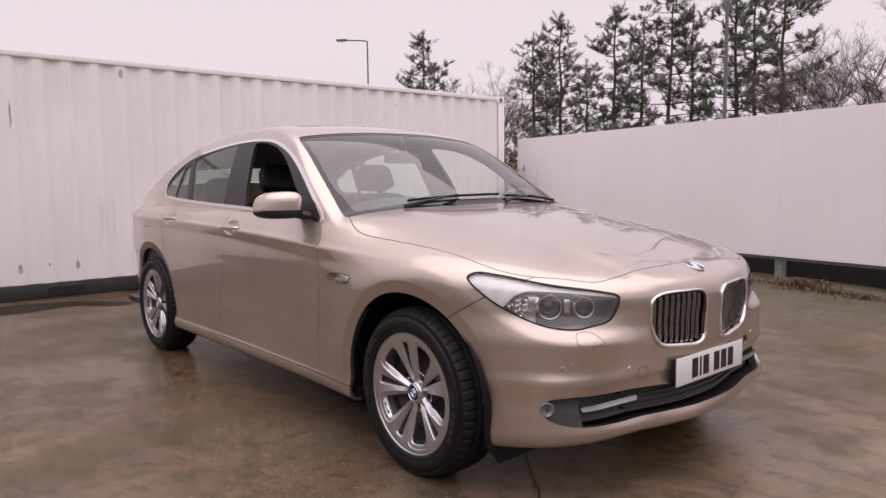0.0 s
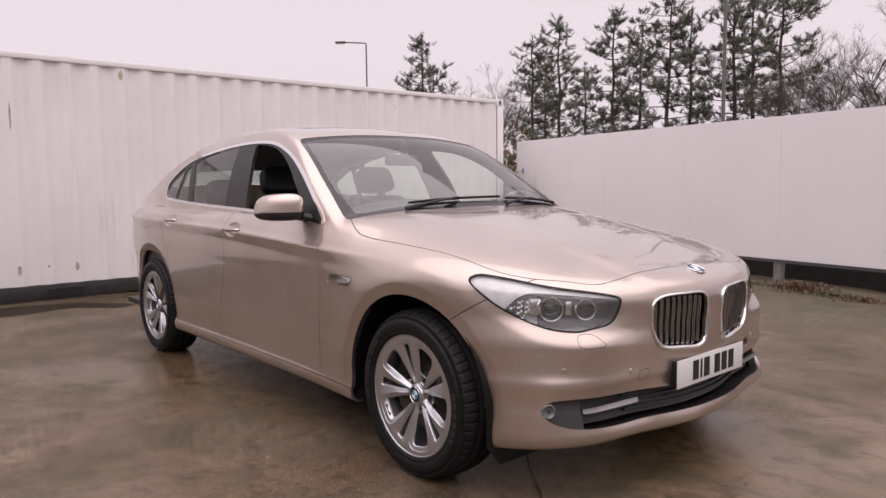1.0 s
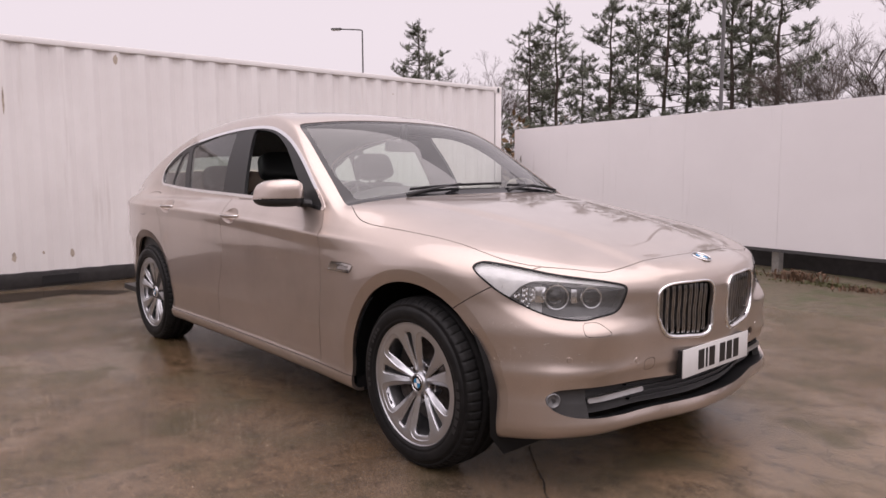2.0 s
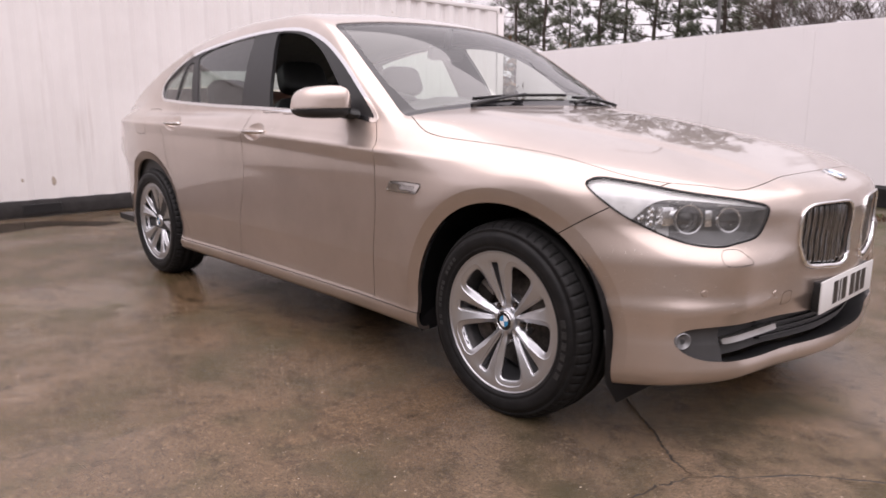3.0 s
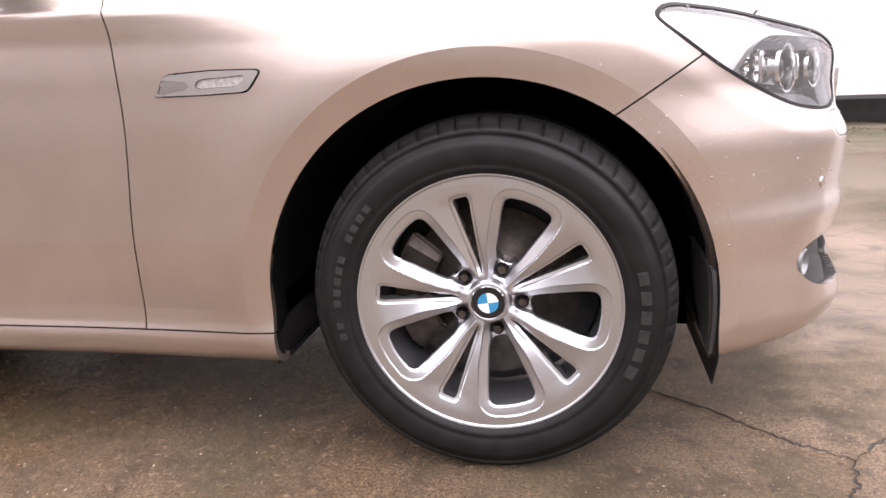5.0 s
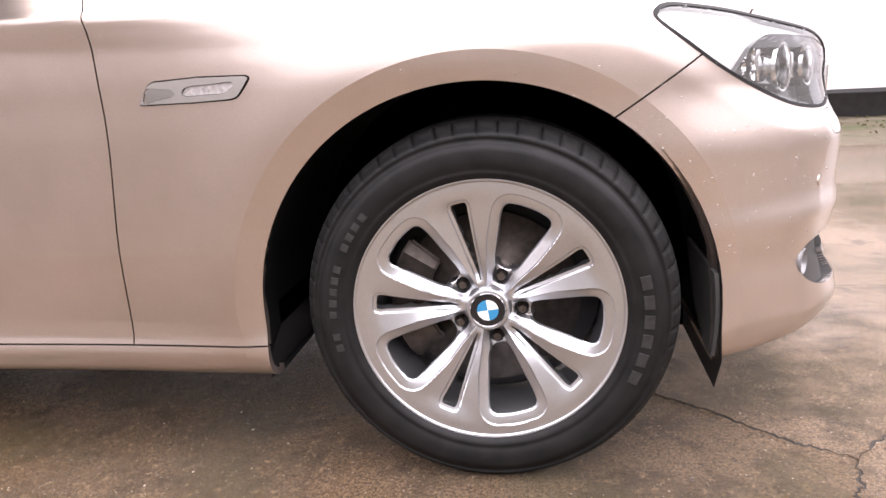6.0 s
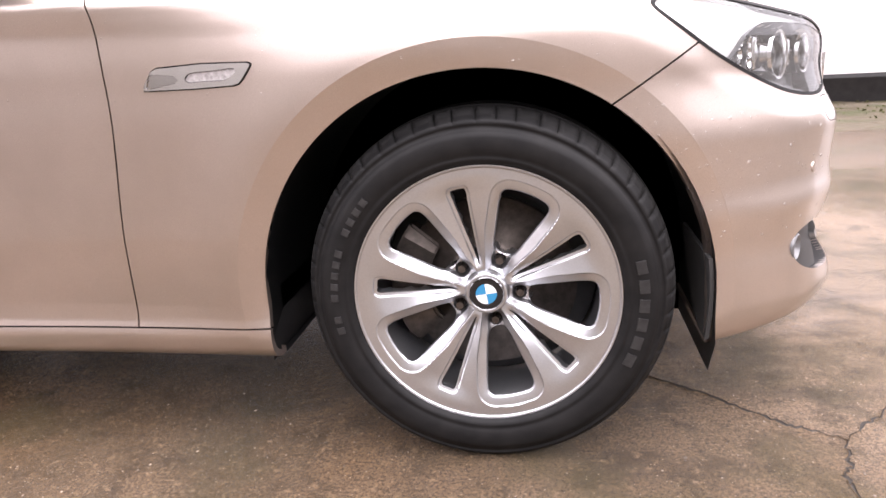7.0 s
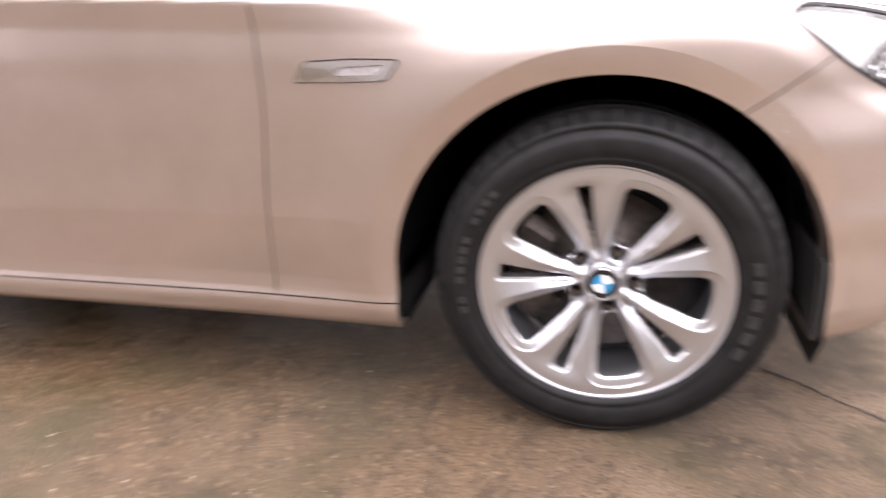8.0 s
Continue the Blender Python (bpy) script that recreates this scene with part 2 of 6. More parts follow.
def concrete_material():
    """Worn wet concrete: brown-grey, gritty, algae stains, paler towards the car's front right, a film of standing
    water.
    """
    m, n, l, b = tree_of("wet_concrete")
    grain, gf = noise_mix(n, l, 150.0, 0.36, 0.66, (0.025, 0.0150, 0.0070), (0.215, 0.141, 0.082), detail=5, rough=0.85)
    pale_grain, df = noise_mix(n, l, 150.0, 0.36, 0.66, (0.085, 0.055, 0.033), (0.37, 0.264, 0.178), detail=5, rough=0.85)
    zone_c, zf = noise_mix(n, l, 0.9, 0.35, 0.65, (0, 0, 0), (1, 1, 1), detail=7)
    # the paler grain takes over towards +x and -y, broken up by noise
    tc, sx, far, zone = n.new("ShaderNodeTexCoord"), n.new("ShaderNodeSeparateXYZ"), n.new("ShaderNodeMapRange"), n.new("ShaderNodeMath")
    l.new(tc.outputs["Object"], sx.inputs[0]), l.new(sx.outputs[0], far.inputs[0])
    far.inputs["From Min"].default_value, far.inputs["From Max"].default_value = -0.1, 1.5
    near, both_ways = n.new("ShaderNodeMapRange"), n.new("ShaderNodeMath")
    near.inputs["From Min"].default_value, near.inputs["From Max"].default_value, near.inputs["To Min"].default_value, near.inputs["To Max"].default_value = -0.2, 1.6, 1.0, 0.0
    both_ways.operation = "MULTIPLY"
    l.new(sx.outputs[1], near.inputs[0]), l.new(far.outputs[0], both_ways.inputs[0]), l.new(near.outputs[0], both_ways.inputs[1])
    zone.operation = "MULTIPLY_ADD"
    zone.inputs[1].default_value, zone.use_clamp = 0.9, False
    l.new(both_ways.outputs[0], zone.inputs[2]), l.new(zf, zone.inputs[0])
    zone2 = n.new("ShaderNodeMath")
    zone2.operation, zone2.inputs[1].default_value = "SUBTRACT", 0.42
    zone2.use_clamp = True
    l.new(zone.outputs[0], zone2.inputs[0])
    mx = n.new("ShaderNodeMixRGB")
    l.new(zone2.outputs[0], mx.inputs[0]), l.new(grain, mx.inputs[1]), l.new(pale_grain, mx.inputs[2])
    patch, pf = noise_mix(n, l, 1.1, 0.42, 0.70, mx.outputs[0], (0.095, 0.068, 0.032), detail=9)
    stain, sf = noise_mix(n, l, 3.1, 0.55, 0.80, patch, (0.048, 0.031, 0.018), detail=11, stretch=(0.5, 1.3, 1))
    mottle, mf = noise_mix(n, l, 9.0, 0.50, 0.72, stain, (0.040, 0.026, 0.013), detail=9, rough=0.7)
    pale, lf = noise_mix(n, l, 38.0, 0.55, 0.70, mottle, (0.25, 0.176, 0.108), detail=7, rough=0.75)
    fine, ff = noise_mix(n, l, 55.0, 0.54, 0.68, pale, (0.026, 0.017, 0.010), detail=8, rough=0.8)
    olive, of = noise_mix(n, l, 2.2, 0.50, 0.72, fine, (0.075, 0.060, 0.026), detail=9)
    specks, kf = noise_mix(n, l, 170.0, 0.685, 0.73, olive, (0.50, 0.42, 0.33), detail=2)
    l.new(specks, b.inputs["Base Color"])
    wet, wf = noise_mix(n, l, 0.55, 0.45, 0.66, (0.03, 0.03, 0.03), (0.15, 0.15, 0.15), detail=8)
    l.new(wet, b.inputs["Roughness"])
    setp(b, spec=0.52)
    mu, ad = n.new("ShaderNodeMath"), n.new("ShaderNodeMath")
    mu.operation, ad.operation = "MULTIPLY", "ADD"
    ad.operation, ad.inputs[1].default_value, ad.inputs[2].default_value = "MULTIPLY_ADD", 0.45, 0.055
    l.new(wf, ad.inputs[0]), l.new(gf, mu.inputs[0]), l.new(ad.outputs[0], mu.inputs[1])
    bump_of(n, l, b, mu.outputs[0], 1.0, 0.005)
    return m


def painted_steel():
    """White container paint with vertical dirt runs, rust spots and grime."""
    m, n, l, b = tree_of("white_container_paint")
    base, _ = noise_mix(n, l, 1.2, 0.35, 0.7, (0.78, 0.755, 0.745), (0.72, 0.69, 0.68))
    runs, _ = noise_mix(n, l, 7.0, 0.60, 0.95, base, (0.45, 0.40, 0.37), stretch=(1, 1, 0.07), detail=8)
    spots, _ = noise_mix(n, l, 3.2, 0.70, 0.735, runs, (0.36, 0.28, 0.20), detail=7)
    l.new(spots, b.inputs["Base Color"])
    setp(b, rough=0.5)
    return m


def hoarding_paint():
    m, n, l, b = tree_of("white_board_paint")
    base, _ = noise_mix(n, l, 0.8, 0.3, 0.7, (0.80, 0.775, 0.785), (0.755, 0.73, 0.74))
    runs, _ = noise_mix(n, l, 6.0, 0.62, 0.85, base, (0.55, 0.52, 0.51), stretch=(1, 1, 0.08))
    l.new(runs, b.inputs["Base Color"])
    setp(b, rough=0.45)
    return m


def rubber_material():
    m, n, l, b = tree_of("tyre_rubber")
    col, f = noise_mix(n, l, 25.0, 0.35, 0.75, (0.006, 0.006, 0.0065), (0.014, 0.0135, 0.0135), detail=8)
    l.new(col, b.inputs["Base Color"])
    setp(b, rough=0.55, spec=0.22)
    bump_of(n, l, b, f, 0.15, 0.002)
    return m


PAINT = paint_material()
# film paints pale sky glare over windscreen and lamp lens, besides rain and dust
WINDSCREEN = glass_material("windscreen_glass", (0.80, 0.88, 0.83), film=0.085, face=0.11)
DARK_GLASS = glass_material("tinted_glass", (0.60, 0.69, 0.65), film=0.05)
LENS = glass_material("clear_lens", (0.96, 0.97, 0.97), film=0.08, face=0.09)
CHROME = plain("chrome", (0.86, 0.86, 0.87), 0.08, 1.0, 0.03)
SATIN = plain("satin_silver", (0.62, 0.61, 0.61), 0.28, 1.0, 0.05)
ALLOY = plain("silver_alloy", (0.57, 0.58, 0.605), 0.29, 0.92, 0.05, 300.0)
BLACK = plain("black_plastic", (0.012, 0.012, 0.013), 0.45)
GLOSS_BLACK = plain("gloss_black", (0.01, 0.01, 0.011), 0.08)
GAP = plain("dark_underside", (0.055, 0.0545, 0.0545), 0.7)
TRIM_GREY = plain("dark_grey_plastic", (0.06, 0.06, 0.062), 0.5)
CLOTH = plain("black_leather", (0.014, 0.014, 0.015), 0.5, scale=120.0)
HEADLINER = plain("grey_headliner", (0.33, 0.32, 0.31), 0.9)
RUBBER = rubber_material()
TREAD = plain("tyre_tread", (0.017, 0.0167, 0.0167), 0.8, 0.0, 0.25, 40.0, spec=0.12)
PALE_RUBBER = plain("pale_rubber", (0.026, 0.0255, 0.0255), 0.5, 0.0, 0.4, 60.0, spec=0.3)
IRON = plain("brake_iron", (0.10, 0.085, 0.075), 0.45, 0.8, 0.35, 60.0)
PLATE_WHITE = plain("plate_white", (0.66, 0.66, 0.655), 0.35, 0.0, 0.03)
PLATE_BLACK = plain("plate_black", (0.012, 0.012, 0.013), 0.3)
BADGE_BLUE = plain("badge_blue", (0.03, 0.22, 0.42), 0.2, 0.0, 0.03)
BADGE_WHITE = plain("badge_white", (0.80, 0.80, 0.80), 0.2, 0.0, 0.02)
RED_LENS = plain("red_lens", (0.30, 0.012, 0.015), 0.12, coat=1.0)
CONCRETE = concrete_material()
STEEL_WHITE = painted_steel()
BOARD_WHITE = hoarding_paint()
BASE_BLACK = plain("black_base_rail", (0.022, 0.02, 0.02), 0.6, 0.0, 0.4, 12.0)
GALV = plain("galvanised_steel", (0.42, 0.41, 0.40), 0.45, 0.6, 0.15)


# ---- setting ----
CONT_X, CONT_Y1 = -6.265, 6.05          # container's long side and its end
FENCE_A, FENCE_B = Vector((-6.36, 6.50, 0)), Vector((5.0, 4.41, 0))
FENCE_TOP, FENCE_LOW = 1.94, 0.30


def ground_sheet():
    bm = bmesh.new()
    lines = [-400, -120, -40, -15, -8, -4, -2, 0, 2, 4, 8, 15, 40, 120, 400]
    grid = [[bm.verts.new((x, y, 0)) for y in lines] for x in lines]
    for i in range(len(lines) - 1):
        for j in range(len(lines) - 1):
            bm.faces.new((grid[i][j], grid[i + 1][j], grid[i + 1][j + 1], grid[i][j + 1]))
    g = part("ground", bm, CONCRETE)
    return tagged(g, "wet brown concrete yard with puddles and cracks", "ground", kind="structure")


ground_sheet()


def unseen_walls():
    """Plain rendered walls out of view, added to block low sky light and darken reflections."""
    m, n, l, b = tree_of("grey_render")
    base, f = noise_mix(n, l, 1.5, 0.35, 0.7, (0.38, 0.367, 0.345), (0.33, 0.317, 0.295), detail=8)
    runs, _ = noise_mix(n, l, 5.0, 0.55, 0.85, base, (0.30, 0.285, 0.26), stretch=(1, 1, 0.1))
    l.new(runs, b.inputs["Base Color"])
    setp(b, rough=0.8)
    bump_of(n, l, b, f, 0.3, 0.01)
    tagged(part("unseen_wall_south", box(bmesh.new(), -9.0, 9.0, -6.9, -6.6, 0.0, 2.5, 0.01), m), "unseen plain grey wall added to block low sky light", "wall", kind="structure")
    tagged(part("unseen_wall_east", box(bmesh.new(), 9.0, 9.3, -6.9, 4.2, 0.0, 2.4, 0.01), m), "unseen plain grey wall added to block low sky light", "wall", kind="structure")


unseen_walls()


def shipping_container():
    L, W, H = 12.19, 2.44, 2.63
    y0 = CONT_Y1 - L
    t = thing("shipping_container", "white painted corrugated steel shipping container, streaked and rust-spotted", "container", Matrix.Translation((CONT_X, y0, 0)))
    # the long corrugated side: trapezoid waves between the rails
    pitch, deep = 0.278, 0.036
    prof = []
    y = 0.16
    while y < L - 0.16 - pitch:
        prof += [(y, 0), (y + 0.072, 0), (y + 0.139, -deep), (y + 0.211, -deep)]
        y += pitch
    prof += [(y, 0), (L - 0.16, 0)]
    for name, x, sgn in (("side_wall", -0.014, 1), ("side_wall", -W + 0.014, -1)):
        bm = bmesh.new()
        lo = [bm.verts.new((x + sgn * d, yy, 0.17)) for yy, d in prof]
        hi = [bm.verts.new((x + sgn * d, yy, H - 0.07)) for yy, d in prof]
        for i in range(len(prof) - 1):
            bm.faces.new((lo[i], lo[i + 1], hi[i + 1], hi[i]))
        part(name, bm, STEEL_WHITE, t)
    for x in (-W, -0.06):
        part("top_rail", smooth(box(bmesh.new(), x, x + 0.06, 0.1, L - 0.1, H - 0.075, H - 0.012, 0.008)), STEEL_WHITE, t)
        part("bottom_rail", smooth(box(bmesh.new(), x, x + 0.055, 0.1, L - 0.1, 0.012, 0.172, 0.006)), BASE_BLACK, t, "black bottom rail")
    for x in (-W, -0.13):
        for yy in (0, L - 0.14):
            part("corner_post", smooth(box(bmesh.new(), x, x + 0.13, yy, yy + 0.14, 0.12, H - 0.11, 0.008)), STEEL_WHITE, t)
    for x in (-W - 0.004, -0.174):
        for yy in (-0.004, L - 0.174):
            for zz in (0.0, H - 0.118):
                c = part("corner_casting", smooth(box(bmesh.new(), x, x + 0.178, yy, yy + 0.178, zz, zz + 0.118, 0.012)), STEEL_WHITE if zz else BASE_BLACK, t)
                if x > -1:
                    # dark disc on the casting's face stands in for the hole's shade
                    bm = bmesh.new()
                    bmesh.ops.create_cone(bm, cap_ends=True, segments=16, radius1=0.032, radius2=0.032, depth=0.004, matrix=Matrix.Translation((0.005, yy + 0.09, zz + 0.06)) @ pose(0, 0, 0, 0, 90, 0) @ Matrix.Diagonal((1.3, 0.8, 1, 1)))
                    part("lock_hole", bm, GAP, c)
    part("roof", box(bmesh.new(), -W + 0.05, -0.05, 0.1, L - 0.1, H - 0.05, H - 0.03), STEEL_WHITE, t)
    for yy in (0.02, L - 0.06):
        part("end_wall", box(bmesh.new(), -W + 0.1, -0.1, yy, yy + 0.04, 0.12, H - 0.06), STEEL_WHITE, t)
    # solid black blocks on the rail stand in for the slots' shade
    for yy in (5.35, 7.4):
        part("forklift_pocket", box(bmesh.new(), -0.03, 0.002, yy - 0.18, yy + 0.18, 0.035, 0.13, 0.004), BLACK, t, "dark forklift slot")
    rnd = random.Random(8)
    for yy, zz, rw, rh in ((5.46, 0.35, 0.030, 0.055), (4.98, 0.34, 0.028, 0.06), (5.22, 0.37, 0.016, 0.025), (5.98, 2.47, 0.028, 0.075), (6.4, 0.33, 0.02, 0.03), (5.03, 1.95, 0.012, 0.16), (3.9, 0.4, 0.03, 0.05)):
        yy = 0.16 + round((yy - 0.196) / pitch) * pitch + 0.036
        bm = bmesh.new()
        vs = [bm.verts.new((-0.012, yy + rw * math.cos(q) * rnd.uniform(0.6, 1), zz + rh * math.sin(q) * rnd.uniform(0.6, 1))) for q in [2 * math.pi * i / 16 for i in range(16)]]
        bm.faces.new(vs)
        part("rust_patch", bm, RUST, t, "brown rust patch")
    return t


RUST = plain("rust", (0.40, 0.34, 0.28), 0.85, 0.0, 0.35, 20.0)
shipping_container()


def hoarding():
    d = FENCE_B - FENCE_A
    run, ang = d.length, math.degrees(math.atan2(d.y, d.x))
    t = thing("hoarding", "smooth white board hoarding raised on posts over a dark gap", "fence", Matrix.Translation(FENCE_A) @ pose(0, 0, 0, 0, 0, ang))
    edges = [0.0] + [0.965 + 1.365 * k for k in range(20) if 0.965 + 1.365 * k < run] + [run]
    for x0, x1 in zip(edges, edges[1:]):
        part("board", box(bmesh.new(), x0 + 0.0008, x1 - 0.0008, -0.02, 0.02, FENCE_LOW, FENCE_TOP, 0.002), BOARD_WHITE, t)
    part("edge_trim", box(bmesh.new(), 0, run, -0.022, 0.022, FENCE_LOW - 0.035, FENCE_LOW - 0.002), TRIM_GREY, t, "dark lower edge")
    for xx in (1.8, 5.02, 8.3, 11.3):
        part("post", smooth(box(bmesh.new(), xx - 0.045, xx + 0.045, 0.03, 0.12, 0, FENCE_TOP - 0.1, 0.004)), GALV, t, "grey steel post")
    # added black sheet stands in for the shade under the boards
    part("gap_backing", box(bmesh.new(), 0, run, 0.35, 0.39, 0, FENCE_LOW + 0.1), BASE_BLACK, t, "black sheet added behind the gap to keep it dark")
    return t


hoarding()


# ---- the car ----
ARCH_X, WHEEL_Z, ARCH = (-0.008, -3.05), 0.34, (0.418, 0.408)
plan_w = curve1((-4.3, 0.64), (-4.0, 0.75), (-3.5, 0.90), (-3.07, 0.955), (-2.4, 0.947), (-1.7, 0.940), (-0.9, 0.946), (-0.45, 0.964), (0.0, 0.980), (0.3, 0.978), (0.9, 0.95))
flank = curve1((0.10, -0.09), (0.20, -0.040), (0.24, -0.016), (0.268, -0.0095), (0.279, -0.0112), (0.290, -0.0140), (0.301, -0.0165), (0.328, -0.0172), (0.336, -0.0167), (0.40, -0.0120), (0.458, -0.0080), (0.470, -0.0072), (0.60, -0.0085),
               (0.75, -0.007), (0.84, -0.0045), (0.885, -0.0040), (0.925, 0.0005), (0.948, 0.0030), (0.953, 0.0015), (0.965, -0.012), (1.0, -0.038), (1.06, -0.082), (1.2, -0.2))
wing_flank = curve1((0.10, -0.09), (0.20, -0.040), (0.24, -0.016), (0.30, -0.014), (0.45, -0.012), (0.60, -0.006), (0.70, -0.002), (0.76, -0.004), (0.80, -0.009), (0.84, -0.020), (0.88, -0.040), (0.92, -0.075), (1.0, -0.18))
crease_z = curve1((-4.2, 0.985), (-3.0, 0.972), (-1.7, 0.945), (-0.7, 0.905), (0.2, 0.86))
bonnet_z = curve1((-4.3, 0.86), (-4.0, 0.98), (-3.4, 1.08), (-1.0, 1.09), (-0.66, 1.084), (-0.3, 1.04), (0.0, 0.992), (0.3, 0.935), (0.5, 0.887), (0.62, 0.857), (0.73, 0.842), (0.80, 0.824), (0.86, 0.785))
roof_z = curve1((-4.25, 0.96), (-4.12, 1.07), (-4.0, 1.15), (-3.8, 1.235), (-3.4, 1.365), (-3.0, 1.462), (-2.6, 1.538), (-2.1, 1.578), (-1.75, 1.578), (-1.45, 1.545), (-1.22, 1.480), (-0.85, 1.278), (-0.52, 1.078), (-0.3, 0.94))
roof_w = curve1((-4.3, 0.60), (-3.9, 0.69), (-3.3, 0.78), (-2.7, 0.835), (-1.8, 0.857), (-0.9, 0.866), (-0.4, 0.862))
nose_x = curve1((0.0, 0.800), (0.1, 0.797), (0.2, 0.784), (0.34, 0.753), (0.45, 0.719), (0.55, 0.682), (0.656, 0.633), (0.78, 0.522), (0.87, 0.395), (0.93, 0.25), (0.97, 0.05), (1.05, -0.5))
nose_dx = curve1((0.12, -0.12), (0.20, -0.045), (0.245, 0.001), (0.27, 0.015), (0.285, 0.017), (0.31, 0.010), (0.33, 0.004), (0.41, -0.016), (0.44, -0.014), (0.475, -0.007), (0.52, -0.006), (0.60, 0.0), (0.64, 0.0), (0.70, 0.006), (0.76, 0.012), (0.80, 0.011), (0.84, -0.016), (0.9, -0.13))


SWEEP = 0.15                            # how far the windscreen bows back towards its pillars


def soft_min(k, *fs):
    m = np.minimum.reduce(fs)
    return m - k * np.log(sum(np.exp(-(f - m) / k) for f in fs))


shelf_z = curve1((-0.3, 0.632), (-0.05, 0.632), (0.05, 0.634), (0.134, 0.648), (0.256, 0.695), (0.36, 0.752), (0.5, 0.84))


def body_field(P):
    """Positive inside the closed outer skin."""
    x, a, z = P[:, 0], np.abs(P[:, 1]), P[:, 2]
    front = sstep(-0.9, 0.0, x)
    late = sstep(-0.75, 0.0, x)
    w = plan_w(x) + flank(z - (crease_z(x) - 0.95) * sstep(0.55, 0.9, z)) * (1 - late) + wing_flank(z) * late
    flare = 0 * x
    for xw, ra in zip(ARCH_X, ARCH):
        r = np.hypot(x - xw, np.maximum(z, 0.3) - WHEEL_Z)
        w = w + 0.008 * np.exp(-((r - ra - 0.05) / 0.09) ** 2) * (xw > -1) * sstep(0.20, 0.38, z)
        flare = flare + 0.013 * np.clip((ra + 0.050 - r) / 0.050, 0, 1) * sstep(0.22, 0.36, z) * sstep(0.5, 0.62, a)
    dome = 0.009 * (1 - sstep(-0.05, 0.05, a - (0.36 + 0.2 * sstep(0.6, -0.7, x)))) * sstep(-0.7, -0.2, x)
    top = bonnet_z(x) + dome - 0.031 * (a / 0.75) ** 3.6
    fuller = 0.06 * sstep(0.52, 0.36, z) * sstep(0.35, 0.75, a)
    zs = shelf_z((a - x) * 0.70711)
    shelf = 0.011 * sstep(zs - 0.034, zs + 0.034, z) * sstep(0.36, 0.56, a)
    cheek = 0.052 * sstep(0.37, 0.49, z) * (0.15 + 0.85 * sstep(0.73, 0.60, z)) * sstep(0.28, 0.66, a) + 0.022 * np.exp(-((a - 0.80) / 0.08) ** 2) * sstep(0.62, 0.45, z)
    nose = nose_x(a) + nose_dx(z) * (0.45 + 0.55 * sstep(0.9, 0.5, a)) + fuller - shelf + cheek
    tail = -4.15 + 0.30 * (a / 0.9) ** 4 + 0.25 * np.maximum(0, z - 0.85) + 0.3 * np.maximum(0, 0.4 - z)
    under = 0.205 + 0.03 * sstep(0.2, 0.7, x) + 0.06 * sstep(-3.4, -4.1, x)
    k = 0.012 + 0.03 * front
    lower = soft_min(k, w - a, top - z, (nose - x) * 0.8) - flare
    lower = soft_min(0.012, lower, x - tail, z - under)
    # cabin
    xw = x + SWEEP * a * a * sstep(-2.0, -1.2, x) - 0.12 * a * a * sstep(-2.8, -3.6, x)
    side = roof_w(x) - 0.22 * (z - 1.03) - 0.40 * np.maximum(z - 1.03, 0) ** 2
    crown = 0.038 * (a / 0.66) ** 2.5
    cab = soft_min(0.011, (side - a) * 0.93, (roof_z(xw) - crown - z) * 0.88, z - 0.8)
    m = np.maximum(lower, cab)
    kb = 0.008 + 0.052 * sstep(-2.75, -3.5, x)
    return m + kb * np.log(np.exp((lower - m) / kb) + np.exp((cab - m) / kb))


def gradient(P, h=0.0015):
    g = np.stack([body_field(P + np.eye(3)[i] * h) - body_field(P - np.eye(3)[i] * h) for i in range(3)], 1)
    return -g / np.maximum(np.linalg.norm(g, axis=1, keepdims=True), 1e-9)


